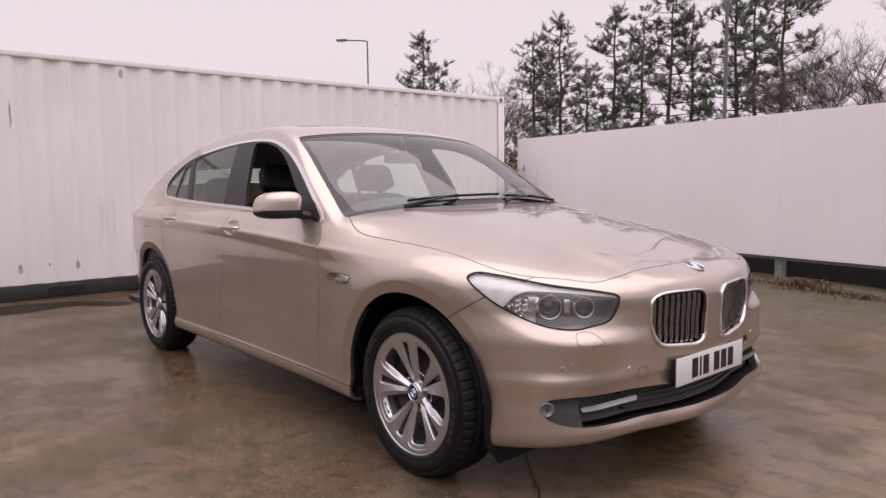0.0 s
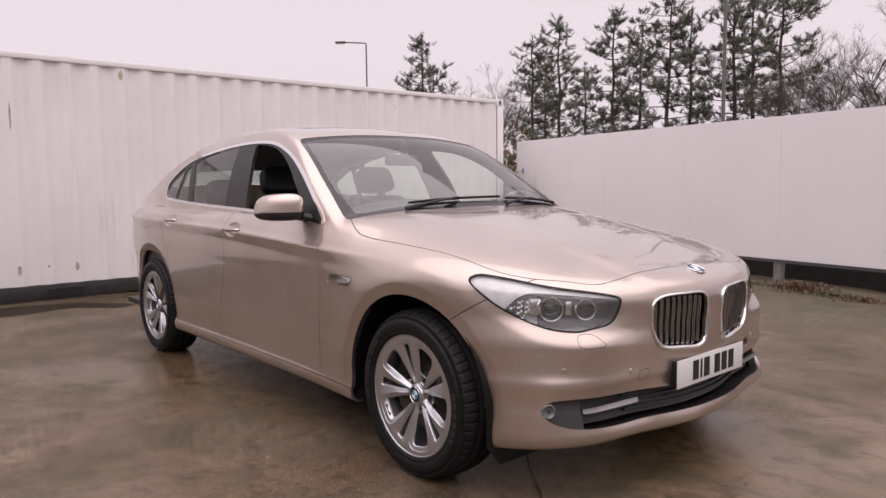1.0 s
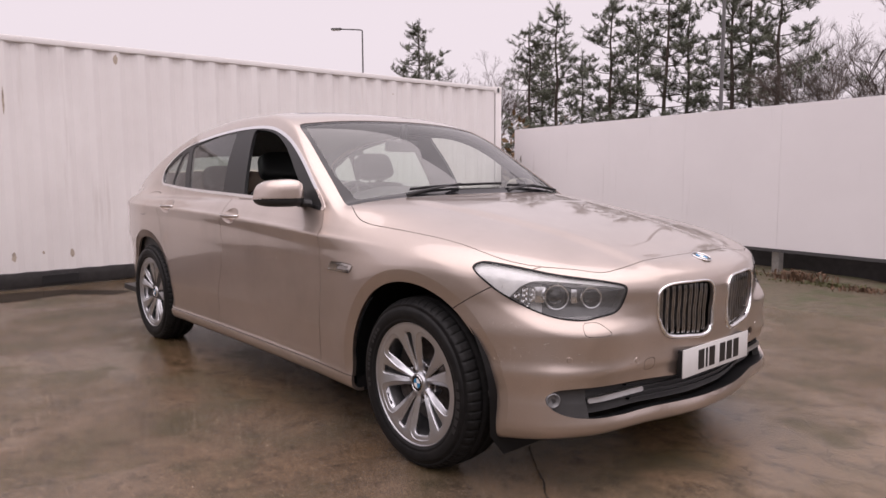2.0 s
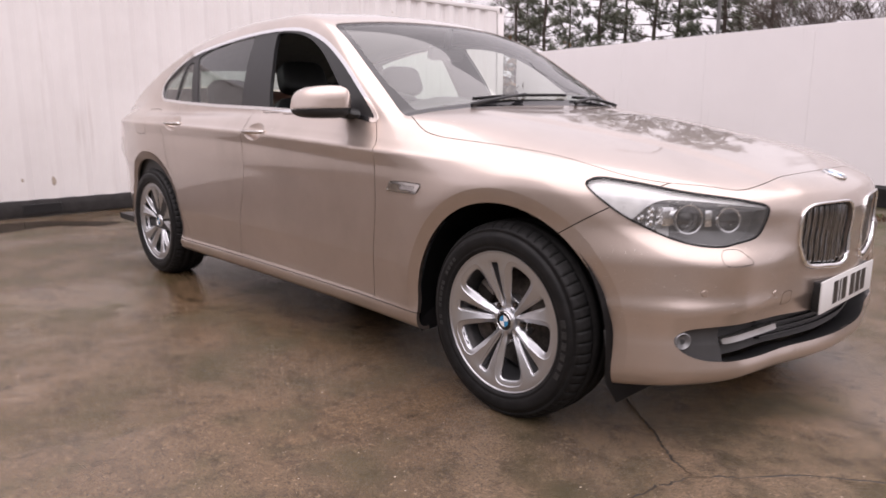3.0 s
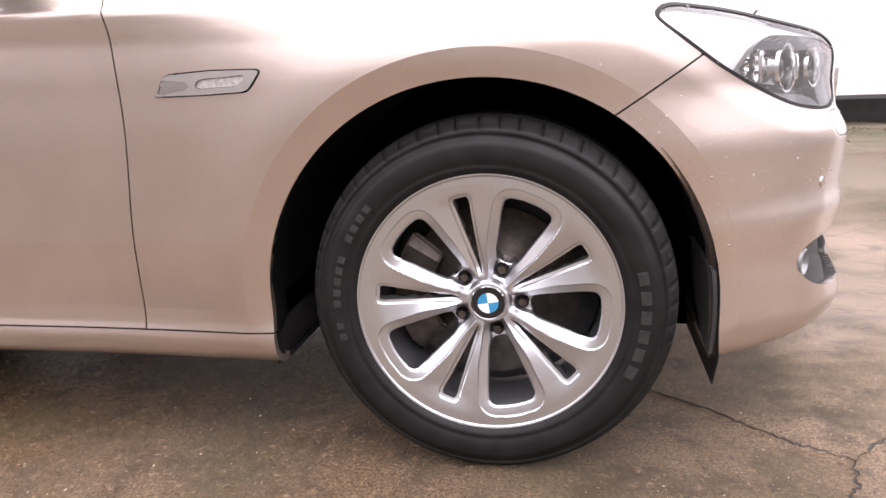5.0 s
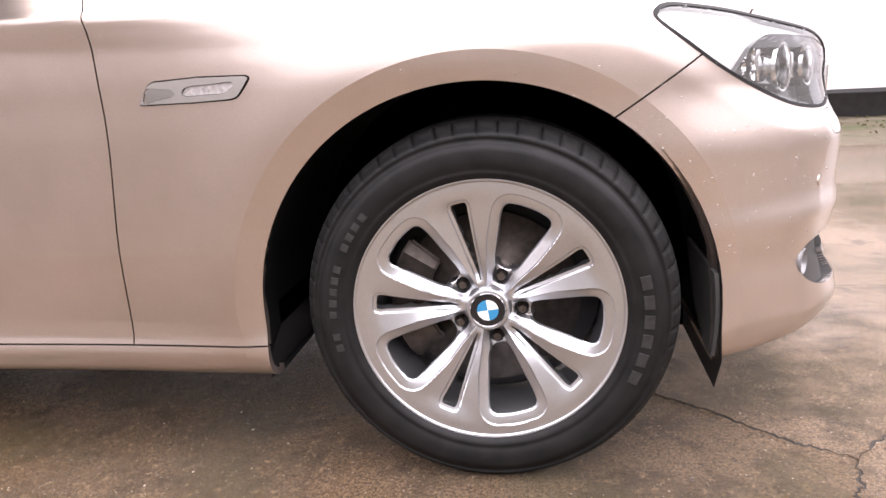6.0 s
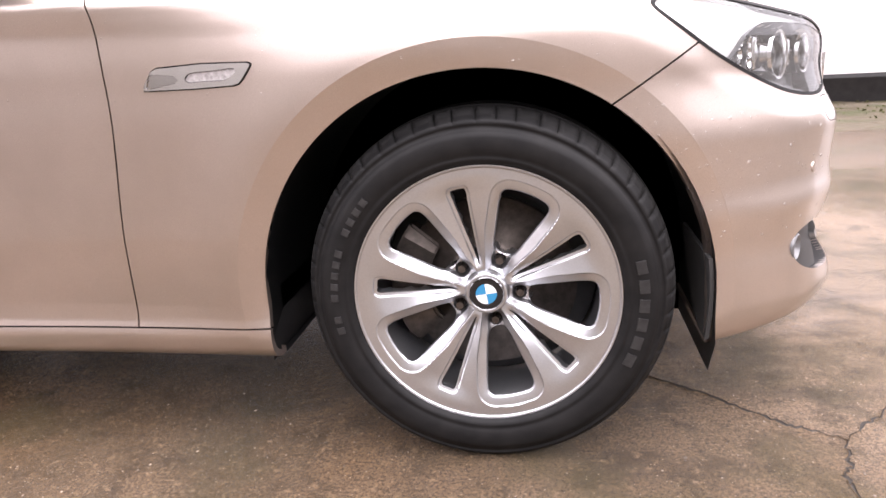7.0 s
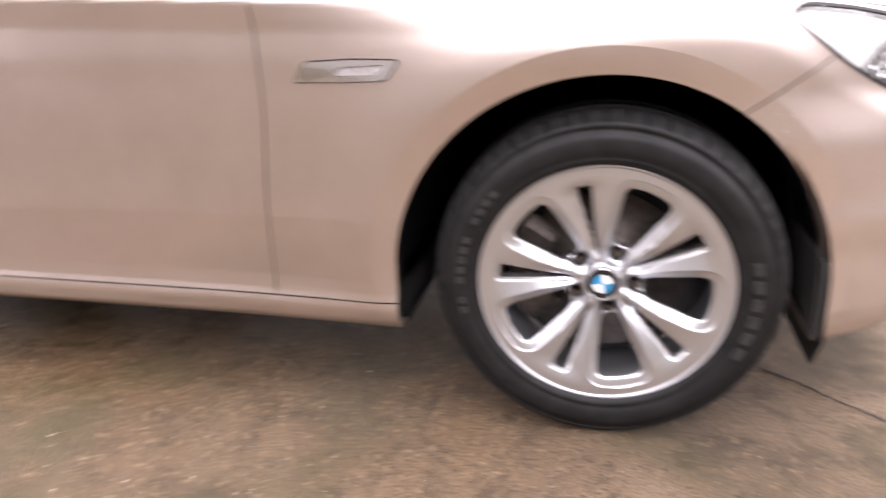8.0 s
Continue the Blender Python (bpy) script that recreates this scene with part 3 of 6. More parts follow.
def half_skin():
    """The right half of the skin, met by rays from a spine inside the car."""
    ang = np.radians(np.concatenate([np.linspace(-90, -40, 22, endpoint=False), np.linspace(-40, 52, 190, endpoint=False), np.linspace(52, 90, 60)]))
    xs = np.concatenate([np.full(30, -3.55), np.linspace(-3.55, 0.12, 330, endpoint=False), np.full(100, 0.12)])
    tip = np.radians(np.concatenate([np.linspace(-89.9, 0, 30, endpoint=False), np.zeros(330), np.linspace(0, 89.9, 100)]))
    X, A = np.meshgrid(xs, ang, indexing="ij")
    F = np.broadcast_to(tip[:, None], X.shape)
    D = np.stack([np.sin(F), -np.cos(F) * np.cos(A), np.cos(F) * np.sin(A)], -1).reshape(-1, 3)
    C = np.stack([X, 0 * X, 0 * X + 0.60], -1).reshape(-1, 3)
    lo, hi = np.full(len(C), 0.05), np.full(len(C), 0.05)
    live = np.ones(len(C), bool)
    for s in np.linspace(0.05, 1.65, 33):
        ins = body_field(C + s * D) > 0
        live &= ins
        lo = np.where(live, s, lo)
    hi = lo + 0.051
    for _ in range(22):
        mid = (lo + hi) / 2
        ins = body_field(C + mid[:, None] * D) > 0
        lo, hi = np.where(ins, mid, lo), np.where(ins, hi, mid)
    V = C + lo[:, None] * D
    V[np.abs(V[:, 1]) < 2e-3, 1] = 0
    N = gradient(V)
    N[V[:, 1] == 0, 1] = 0
    n, k = X.shape
    i = np.arange(n * k).reshape(n, k)
    a, b, c, d = (q.ravel() for q in (i[:-1, :-1], i[1:, :-1], i[1:, 1:], i[:-1, 1:]))
    T = np.concatenate([np.stack((a, b, c), 1), np.stack((a, c, d), 1)])
    g = np.cross(V[T[:, 1]] - V[T[:, 0]], V[T[:, 2]] - V[T[:, 0]])
    T = T[np.linalg.norm(g, axis=1) > 1e-10]
    g = np.cross(V[T[:, 1]] - V[T[:, 0]], V[T[:, 2]] - V[T[:, 0]])
    if (np.einsum("ij,ij->i", g, N[T[:, 0]]) < 0).mean() > 0.5:
        T = T[:, ::-1]
    return V, N, T


SKIN = half_skin()
car = thing("car", "beige-gold metallic hatchback car, wet with raindrops, on silver alloy wheels", "car", Matrix.Translation((0, 0.012, 0)))


# outlines of the panels: side view in x, z; front view in |y|, z; plan in x, |y|; lamps in the corner's own width q, z
def corner_q(V):
    return (np.abs(V[:, 1]) - V[:, 0]) * 0.70711


DLO = loop2([(-0.748, 1.017), (-0.90, 1.023), (-1.55, 1.052), (-2.35, 1.076), (-2.97, 1.104), (-3.13, 1.118), (-3.195, 1.16), (-3.20, 1.225), (-2.92, 1.366), (-2.45, 1.443), (-1.93, 1.476), (-1.585, 1.461), (-1.40, 1.419), (-1.224, 1.352), (-0.988, 1.214)])
HEADLAMP = loop2([(0.420, 0.842), (0.390, 0.861), (0.300, 0.855), (0.129, 0.825), (-0.064, 0.796), (-0.139, 0.777), (-0.147, 0.766), (-0.126, 0.705), (-0.101, 0.681), (-0.03, 0.667), (0.022, 0.659), (0.134, 0.672), (0.256, 0.719), (0.349, 0.773)])
KIDNEY = loop2([(0.060, 0.735), (0.083, 0.760), (0.20, 0.769), (0.325, 0.764), (0.362, 0.745), (0.371, 0.70), (0.358, 0.625), (0.318, 0.575), (0.20, 0.556), (0.10, 0.552), (0.068, 0.570), (0.058, 0.65)])
INTAKE = loop2([(-0.4, 0.405), (-0.1, 0.405), (0.06, 0.405), (0.25, 0.408), (0.50, 0.417), (0.725, 0.420), (0.776, 0.411), (0.797, 0.386), (0.786, 0.350), (0.74, 0.322), (0.57, 0.309), (0.377, 0.311), (0.08, 0.309), (-0.1, 0.309), (-0.4, 0.309)])
BONNET = loop2([(-0.60, 0.60), (-0.66, 0.768), (-0.56, 0.832), (-0.47, 0.860), (-0.40, 0.864), (-0.21, 0.850), (0.13, 0.826), (0.36, 0.806), (0.48, 0.740), (0.575, 0.632), (0.630, 0.555), (0.646, 0.48), (0.651, 0.38), (0.662, 0.15), (0.664, 0.0), (0.664, -0.3), (0.3, -0.3), (-0.3, -0.3), (-0.51, -0.3), (-0.50, 0.0), (-0.52, 0.25)])
front_door_x = curve1((0.20, -0.716), (0.28, -0.713), (0.5, -0.701), (0.75, -0.679), (0.86, -0.678), (0.93, -0.691), (1.0, -0.745), (1.06, -0.80))
mid_door_x = curve1((0.2, -1.90), (0.5, -1.865), (0.75, -1.80), (0.95, -1.795), (1.06, -1.80), (1.5, -1.93))
rear_door_x = curve1((0.2, -2.48), (0.285, -2.50), (0.4, -2.55), (0.5, -2.61), (0.6, -2.665), (0.75, -2.745), (0.97, -2.79), (1.1, -2.82))
GAPW = 0.0017


def rest_after(mesh, f, gap=GAPW):
    """Splits a skin along f = 0: the piece inside and the rest, a gap apart."""
    v = f(mesh[0])
    return clip(mesh, v - gap), clip(mesh, -v - gap)


def arch_f(V):
    out = None
    for xw, ra in zip(ARCH_X, ARCH):
        d = np.maximum(ra - np.hypot(V[:, 0] - xw, V[:, 2] - WHEEL_Z), np.where(V[:, 2] < WHEEL_Z, ra - np.abs(V[:, 0] - xw), -1))
        out = d if out is None else np.maximum(out, d)
    return np.where(np.abs(V[:, 1]) > 0.45, out, np.minimum(out, (np.abs(V[:, 1]) - 0.45)))


def dlo_f(V):
    return np.where(np.abs(V[:, 1]) > 0.3, inside2(V[:, 0], V[:, 2], DLO), -1)


def screen_f(V):
    """The windscreen: between cowl and roof, inside the pillars."""
    x, a = V[:, 0], np.abs(V[:, 1])
    xs = x + SWEEP * a * a
    side = 0.812 + (x + 0.66) * 0.205 - 0.02 * sstep(-1.25, -1.4, x)
    return np.where(V[:, 2] > 1.0, soft_min(0.012, -0.512 - xs, xs + 1.278, side - a), -1)


def headlamp_f(V):
    return np.where((V[:, 0] > 0.2) & (V[:, 2] > 0.6), inside2(corner_q(V), V[:, 2], HEADLAMP), -1)


def kidney_f(V):
    return np.where(V[:, 0] > 0.5, inside2(np.abs(V[:, 1]), V[:, 2], KIDNEY), -1)


def intake_f(V):
    return np.where(V[:, 0] > 0.4, inside2(np.abs(V[:, 1]), V[:, 2], INTAKE), -1)


def bonnet_f(V):
    return np.where((V[:, 2] > 0.72) & (V[:, 0] > -0.8), inside2(V[:, 0], np.abs(V[:, 1]), BONNET), -1)


def both(name, mesh, mat, parent, depth=0.014, label=""):
    """One part on each side of the car."""
    mesh = lipped(mesh, depth)
    return part(name, mesh, mat, parent, label), part(name, mirrored(mesh), mat, parent, label)


def whole(name, mesh, mat, parent, depth=0.014, label=""):
    mesh = lipped(mesh, depth)
    return part(name, joined(mesh, mirrored(mesh)), mat, parent, label)


def crisp_arches(mesh):
    """Cuts the skin along the arch flares' outer edge and shades each side by itself."""
    for xw, ra in zip(ARCH_X, ARCH):
        rc = ra + 0.050
        cut = lambda V: np.where((np.abs(V[:, 1]) > 0.6) & (V[:, 2] > 0.22), rc - np.hypot(V[:, 0] - xw, V[:, 2] - WHEEL_Z), -1.0)
        sides = []
        for sgn in (1, -1):
            V, N, T = clip(mesh, lambda V: sgn * cut(V))
            r = np.hypot(V[:, 0] - xw, V[:, 2] - WHEEL_Z)
            near = (np.abs(r - rc) < 0.013) & (V[:, 2] > 0.24) & (np.abs(V[:, 1]) > 0.6)
            want = rc - sgn * np.maximum(np.abs(r - rc), 0.005)
            P = V[near].copy()
            k = (want / r)[near]
            P[:, 0], P[:, 2] = xw + (P[:, 0] - xw) * k, WHEEL_Z + (P[:, 2] - WHEEL_Z) * k
            N = N.copy()
            N[near] = gradient(P)
            sides.append((V, N, T))
        mesh = joined(*sides)
    return mesh


skin = crisp_arches(clip(SKIN, lambda V: -arch_f(V)))
lamp_skin, skin = rest_after(skin, headlamp_f, 0.0)
kidney_skin, skin = rest_after(skin, kidney_f, 0.0)
intake_skin, skin = rest_after(skin, intake_f, 0.0)
screen_skin, skin = rest_after(skin, screen_f, 0.0)
dlo_skin, skin = rest_after(skin, dlo_f, 0.0)
bonnet_skin, skin = rest_after(skin, bonnet_f)
sunroof_skin, skin = rest_after(skin, lambda V: np.where(V[:, 2] > 1.4, soft_min(0.03, -1.52 - V[:, 0] - 0.1 * V[:, 1] ** 2, V[:, 0] + 2.75, 0.52 - np.abs(V[:, 1])), -1), 0.003)
hatch_skin, skin = rest_after(skin, lambda V: np.where(V[:, 2] > 1.1, soft_min(0.04, -3.02 - V[:, 0] - 0.12 * V[:, 1] ** 2, V[:, 0] + 3.80, 0.60 - 0.1 * (-3.0 - V[:, 0]) - np.abs(V[:, 1])), -1), 0.0)
# bumper, wings, doors, sills
nose_skin, skin = rest_after(skin, lambda V: np.minimum(V[:, 0] - 0.1, np.maximum(V[:, 0] - (0.235 + 1.6 * (V[:, 2] - 0.685)), np.minimum(V[:, 0] - 0.38, 0.8 - V[:, 2]))) * 0.55)
sill_skin, skin = rest_after(skin, lambda V: np.where((V[:, 0] > -3.0) & (V[:, 0] < 0), 0.283 - V[:, 2], -1))
floor_skin, sill_skin = rest_after(sill_skin, lambda V: np.minimum(0.232 - V[:, 2], 0.885 - np.abs(V[:, 1])), 0.0)
wing_skin, skin = rest_after(skin, lambda V: np.where(V[:, 2] < 1.045, V[:, 0] - front_door_x(V[:, 2]), np.where(V[:, 0] > -0.66, 0.02, -0.02)))
door_skin, skin = rest_after(skin, lambda V: np.where((V[:, 2] < 1.10) & (V[:, 2] < 1.018 - 0.033 * (V[:, 0] + 0.7)), np.minimum(V[:, 0] - mid_door_x(V[:, 2]), 0.9), -1))
rear_door_skin, skin = rest_after(skin, lambda V: np.where((V[:, 2] < 1.12) & (V[:, 2] < 1.018 - 0.033 * (V[:, 0] + 0.7)), V[:, 0] - rear_door_x(V[:, 2]), -1))
tail_skin, skin = rest_after(skin, lambda V: np.where(V[:, 0] < -3.3, soft_min(0.02, V[:, 2] - 0.86, 1.02 - V[:, 2], -3.62 - V[:, 0], np.abs(V[:, 1]) - 0.35), -1))

flap_skin, skin = rest_after(skin, lambda V: np.where(V[:, 1] < 0, soft_min(0.012, 0.088 - np.abs(V[:, 0] + 3.13 + 0.25 * (V[:, 2] - 0.985)), 0.078 - np.abs(V[:, 2] - 0.985)), -1), 0.0014)

# handle cups, side repeater, bumper covers
HANDLES = ((-1.675, 0.952), (-2.635, 0.978))


def cup_f(hx, hz):
    return lambda V: (1 - np.hypot((V[:, 0] - hx) / 0.088, (V[:, 2] - hz) / 0.043)) * 0.04


front_cup, door_skin = rest_after(door_skin, cup_f(*HANDLES[0]), 0.0)
rear_cup, rear_door_skin = rest_after(rear_door_skin, cup_f(*HANDLES[1]), 0.0)
REPEATER = np.array([(-0.605, 0.7500), (-0.601, 0.757), (-0.580, 0.7855), (-0.572, 0.7895), (-0.48, 0.7930), (-0.392, 0.7905), (-0.385, 0.7875), (-0.387, 0.783), (-0.408, 0.757), (-0.418, 0.7515), (-0.50, 0.7495)])
repeater_skin, wing_skin = rest_after(wing_skin, lambda V: inside2(V[:, 0], V[:, 2], REPEATER), 0.0012)
WASHER = loop2([(0.022, 0.650), (0.006, 0.654), (-0.03, 0.652), (-0.078, 0.618), (-0.082, 0.611), (0.0, 0.606), (0.016, 0.612), (0.024, 0.635)], 5)
washer_skin, nose_skin = rest_after(nose_skin, lambda V: np.where(V[:, 0] > 0.5, inside2(corner_q(V), V[:, 2], WASHER), -1), 0.0008)
hook_skin, nose_skin = rest_after(nose_skin, lambda V: np.where((V[:, 0] > 0.5) & (V[:, 1] < 0), soft_min(0.006, 0.028 - np.abs(V[:, 1] + 0.40), 0.022 - np.abs(V[:, 2] - 0.475)), -1), 0.0008)

whole("bumper", nose_skin, PAINT, car)
whole("bonnet", bonnet_skin, PAINT, car)
both("front_wing", wing_skin, PAINT, car, 0.02)
doors = both("front_door", door_skin, PAINT, car)
rear_door_skin = largest(rear_door_skin)
rear_doors = both("rear_door", rear_door_skin, PAINT, car)
both("sill", sill_skin, PAINT, car)
whole("underbody", floor_skin, BLACK, car, 0.0)
whole("body_shell", skin, PAINT, car)
part("fuel_flap", lipped(flap_skin, 0.008), PAINT, car)
whole("sunroof", shifted(sunroof_skin, -0.002), GLOSS_BLACK, car, 0.01, "dark glass sunroof")
whole("rear_screen", shifted(hatch_skin, -0.003), DARK_GLASS, car, 0.0, "tinted hatch glass").visible_shadow = False
both("tail_light", tail_skin, RED_LENS, car, 0.01, "red tail light")

# windscreen with its black border
pane, border = rest_after(screen_skin, lambda V: screen_f(V) - 0.030 - 0.03 * sstep(-0.80, -0.60, V[:, 0] + SWEEP * V[:, 1] ** 2), 0.0)
screen = whole("windscreen", shifted(pane, -0.004), WINDSCREEN, car, 0.0, "rain-wet clear windscreen")
screen.visible_shadow = False
whole("windscreen_border", shifted(border, -0.003), GLOSS_BLACK, car, 0.006, "black glass border")

# side windows: bright strip, black frames, panes; the front window is wound down
strip, dlo_in = rest_after(dlo_skin, lambda V: 0.017 - dlo_f(V), 0.0)
both("window_trim", shifted(strip, 0.003), CHROME, car, 0.008, "bright chrome strip")
front_open = loop2([(-0.985, 1.045), (-1.0, 1.038), (-1.3, 1.050), (-1.645, 1.066), (-1.655, 1.075), (-1.72, 1.25), (-1.80, 1.438), (-1.795, 1.448), (-1.60, 1.436), (-1.44, 1.394), (-1.29, 1.322), (-1.12, 1.20), (-0.99, 1.09)], 5)
rear_glass = loop2([(-1.965, 1.086), (-1.98, 1.079), (-2.2, 1.087), (-2.525, 1.100), (-2.535, 1.108), (-2.60, 1.22), (-2.70, 1.362), (-2.695, 1.374), (-2.4, 1.430), (-2.07, 1.455), (-2.055, 1.447), (-2.005, 1.26)], 5)
quarter_glass = loop2([(-2.625, 1.112), (-2.64, 1.106), (-2.86, 1.116), (-2.875, 1.124), (-2.870, 1.22), (-2.855, 1.312), (-2.84, 1.327), (-2.775, 1.349), (-2.76, 1.344), (-2.69, 1.22)], 5)
last_glass = loop2([(-2.905, 1.122), (-2.92, 1.118), (-3.10, 1.130), (-3.155, 1.150), (-3.172, 1.19), (-3.165, 1.222), (-3.05, 1.275), (-2.895, 1.335), (-2.885, 1.325), (-2.90, 1.22)], 5)
panes = []
for outline, pane_name in ((front_open, ""), (rear_glass, "rear_window"), (quarter_glass, "quarter_window"), (last_glass, "quarter_window")):
    cut, dlo_in = rest_after(dlo_in, lambda V: inside2(V[:, 0], V[:, 2], outline), 0.0)
    if pane_name:
        panes += both(pane_name, shifted(cut, -0.006), DARK_GLASS, car, 0.0, "tinted side glass")
for ob in panes:
    ob.visible_shadow = False
both("window_frame", shifted(dlo_in, -0.002), BLACK, car, 0.02, "black window frame and pillar")


def surf_a(x, z):
    """Half-width of the skin at a place along the side."""
    lo, hi = 0.3, 1.2
    for _ in range(30):
        m = (lo + hi) / 2
        lo, hi = (m, hi) if body_field(np.array([[x, m, z]]))[0] > 0 else (lo, m)
    return lo


def surf_z(x, y):
    lo, hi = 0.6, 1.8
    for _ in range(30):
        m = (lo + hi) / 2
        lo, hi = (m, hi) if body_field(np.array([[x, y, m]]))[0] > 0 else (lo, m)
    return lo


def surf_x(y, z):
    lo, hi = 0.1, 1.0
    for _ in range(30):
        m = (lo + hi) / 2
        lo, hi = (m, hi) if body_field(np.array([[m, y, z]]))[0] > 0 else (lo, m)
    return lo


def shaded(mesh):
    """Fresh normals from the faces."""
    V, N, T = mesh
    g = np.cross(V[T[:, 1]] - V[T[:, 0]], V[T[:, 2]] - V[T[:, 0]])
    n = np.zeros_like(V)
    for i in range(3):
        np.add.at(n, T[:, i], g)
    return V, n / np.maximum(np.linalg.norm(n, axis=1, keepdims=True), 1e-12), T


def place_parts(make, name, mat, parent, label=""):
    """Builds a part for the right side and its mirror image."""
    out = []
    for s in (1, -1):
        bm = make(bmesh.new())
        if s < 0:
            bmesh.ops.scale(bm, vec=(1, -1, 1), verts=bm.verts)
            bmesh.ops.reverse_faces(bm, faces=bm.faces)
        out.append(part(name, smooth(bm), mat, parent, label))
    return out


# ---- handles ----
for cup, (hx, hz), door in ((front_cup, HANDLES[0], doors), (rear_cup, HANDLES[1], rear_doors)):
    V, N, T = cup
    d = np.hypot((V[:, 0] - hx) / 0.088, (V[:, 2] - hz) / 0.043)
    dish = shaded((V - N * (0.022 * np.maximum(0, 1 - d * d))[:, None], N, T))
    for side, ob in zip((dish, mirrored(dish)), door):
        part("handle_cup", side, PAINT, ob)
    ya = surf_a(hx, hz)

    def grip(bm, hx=hx, hz=hz, ya=ya):
        n = 18
        rings = []
        for i in range(n + 1):
            t = i / n * 2 - 1
            x = hx + 0.112 * t
            y = -(surf_a(x, hz) + 0.020 * (1 - abs(t) ** 3) - 0.004)
            h = 0.013 * (1 - 0.35 * abs(t) ** 2.5)
            w = 0.007 * (1 - 0.4 * abs(t) ** 3)
            rings.append([bm.verts.new((x, y - w * math.cos(k * math.pi / 5), hz + 0.002 + h * math.sin(k * math.pi / 5))) for k in range(10)])
        for a, b in zip(rings, rings[1:]):
            for k in range(10):
                bm.faces.new((a[k], a[(k + 1) % 10], b[(k + 1) % 10], b[k]))
        bm.faces.new(rings[0]), bm.faces.new(rings[-1][::-1])
        bmesh.ops.recalc_face_normals(bm, faces=bm.faces)
        return bm
    for ob, dr in zip(place_parts(grip, "door_handle", PAINT, car), door):
        ob.parent = dr

    def strip_bar(bm, hx=hx, hz=hz):
        pts = [(hx + 0.105 * t, -(surf_a(hx + 0.105 * t, hz) + 0.020 * (1 - abs(t) ** 3) + 0.0035), hz + 0.003) for t in np.linspace(-1, 1, 15)]
        return tube(bm, pts, 0.0042, 6)
    for ob, dr in zip(place_parts(strip_bar, "handle_strip", CHROME, car, "chrome strip"), door):
        ob.parent = dr

# ---- side repeater ----
REP_LENS = loop2([(-0.510, 0.776), (-0.46, 0.779), (-0.413, 0.780), (-0.422, 0.771), (-0.435, 0.7635), (-0.475, 0.7625), (-0.515, 0.763), (-0.514, 0.770)], 3)
REP_WEDGE = loop2([(-0.584, 0.7785), (-0.555, 0.776), (-0.532, 0.773), (-0.527, 0.768), (-0.529, 0.764), (-0.56, 0.7585), (-0.594, 0.7545), (-0.590, 0.766)], 3)
rep_lens, rep_frame = rest_after(repeater_skin, lambda V: inside2(V[:, 0], V[:, 2], REP_LENS), 0.0004)
rep_dark, rep_frame = rest_after(rep_frame, lambda V: inside2(V[:, 0], V[:, 2], REP_WEDGE), 0.0003)
frames = both("side_repeater", shifted(rep_frame, 0.004), plain("bright_trim", (0.74, 0.73, 0.73), 0.12, 1.0, 0.03), car, 0.008, "chrome side indicator surround")
for ob, side in zip(frames, (lambda q: q, mirrored)):
    part("lens", side(lipped(shifted(rep_lens, 0.0015), 0.004)), plain("lens_white", (0.42, 0.40, 0.40), 0.15, 0.3, 0.35, 120.0), ob, "clear ribbed lens")
    part("inlay", side(lipped(shifted(rep_dark, 0.0012), 0.004)), plain("mirror_grey", (0.55, 0.54, 0.54), 0.15, 1.0, 0.05), ob)
both("washer_cover", washer_skin, PAINT, car, 0.006)
part("towing_cover", lipped(hook_skin, 0.006), PAINT, car)


# ---- headlamps ----
brow_line = curve1((-0.17, 0.762), (0.10, 0.796), (0.19, 0.800), (0.235, 0.786), (0.28, 0.745), (0.34, 0.69))
REFLECTOR = plain("lamp_reflector", (0.74, 0.74, 0.75), 0.12, 1.0, 0.05)
LAMP_DARK = plain("lamp_housing", (0.07, 0.07, 0.073), 0.3, 0.3)
SILVER_TRIM = plain("lamp_silver", (0.72, 0.72, 0.725), 0.35, 0.15)
seal, lamp_lens = rest_after(lamp_skin, lambda V: 0.0058 - headlamp_f(V), 0.0)
brow, bowl = rest_after(clip(lamp_skin, lambda V: headlamp_f(V) - 0.004), lambda V: V[:, 2] - brow_line(corner_q(V)), 0.0)
hollow = shifted(bowl, -0.055)
wall = lipped(bowl, 0.06)
wall = (wall[0], wall[1], wall[2][len(bowl[2]):])
facet, hollow = rest_after(hollow, lambda V: corner_q(V) - 0.165, 0.0)
houses = both("headlamp", hollow, LAMP_DARK, car, 0.0, "clear headlamp with two round projectors")
lampV, lampN = lamp_skin[0], lamp_skin[1]


def lamp_at(q, z, inset):
    k = np.argmin((corner_q(lampV) - q) ** 2 + (lampV[:, 2] - z) ** 2)
    return Vector(lampV[k] - lampN[k] * inset), Vector(lampN[k])


def at_lamp(q, z, inset):
    p, n = lamp_at(q, z, inset)
    aim = Vector((0.80, -0.55, 0.05)).normalized()
    return Matrix.Translation(p) @ aim.to_track_quat("Z", "Y").to_matrix().to_4x4()


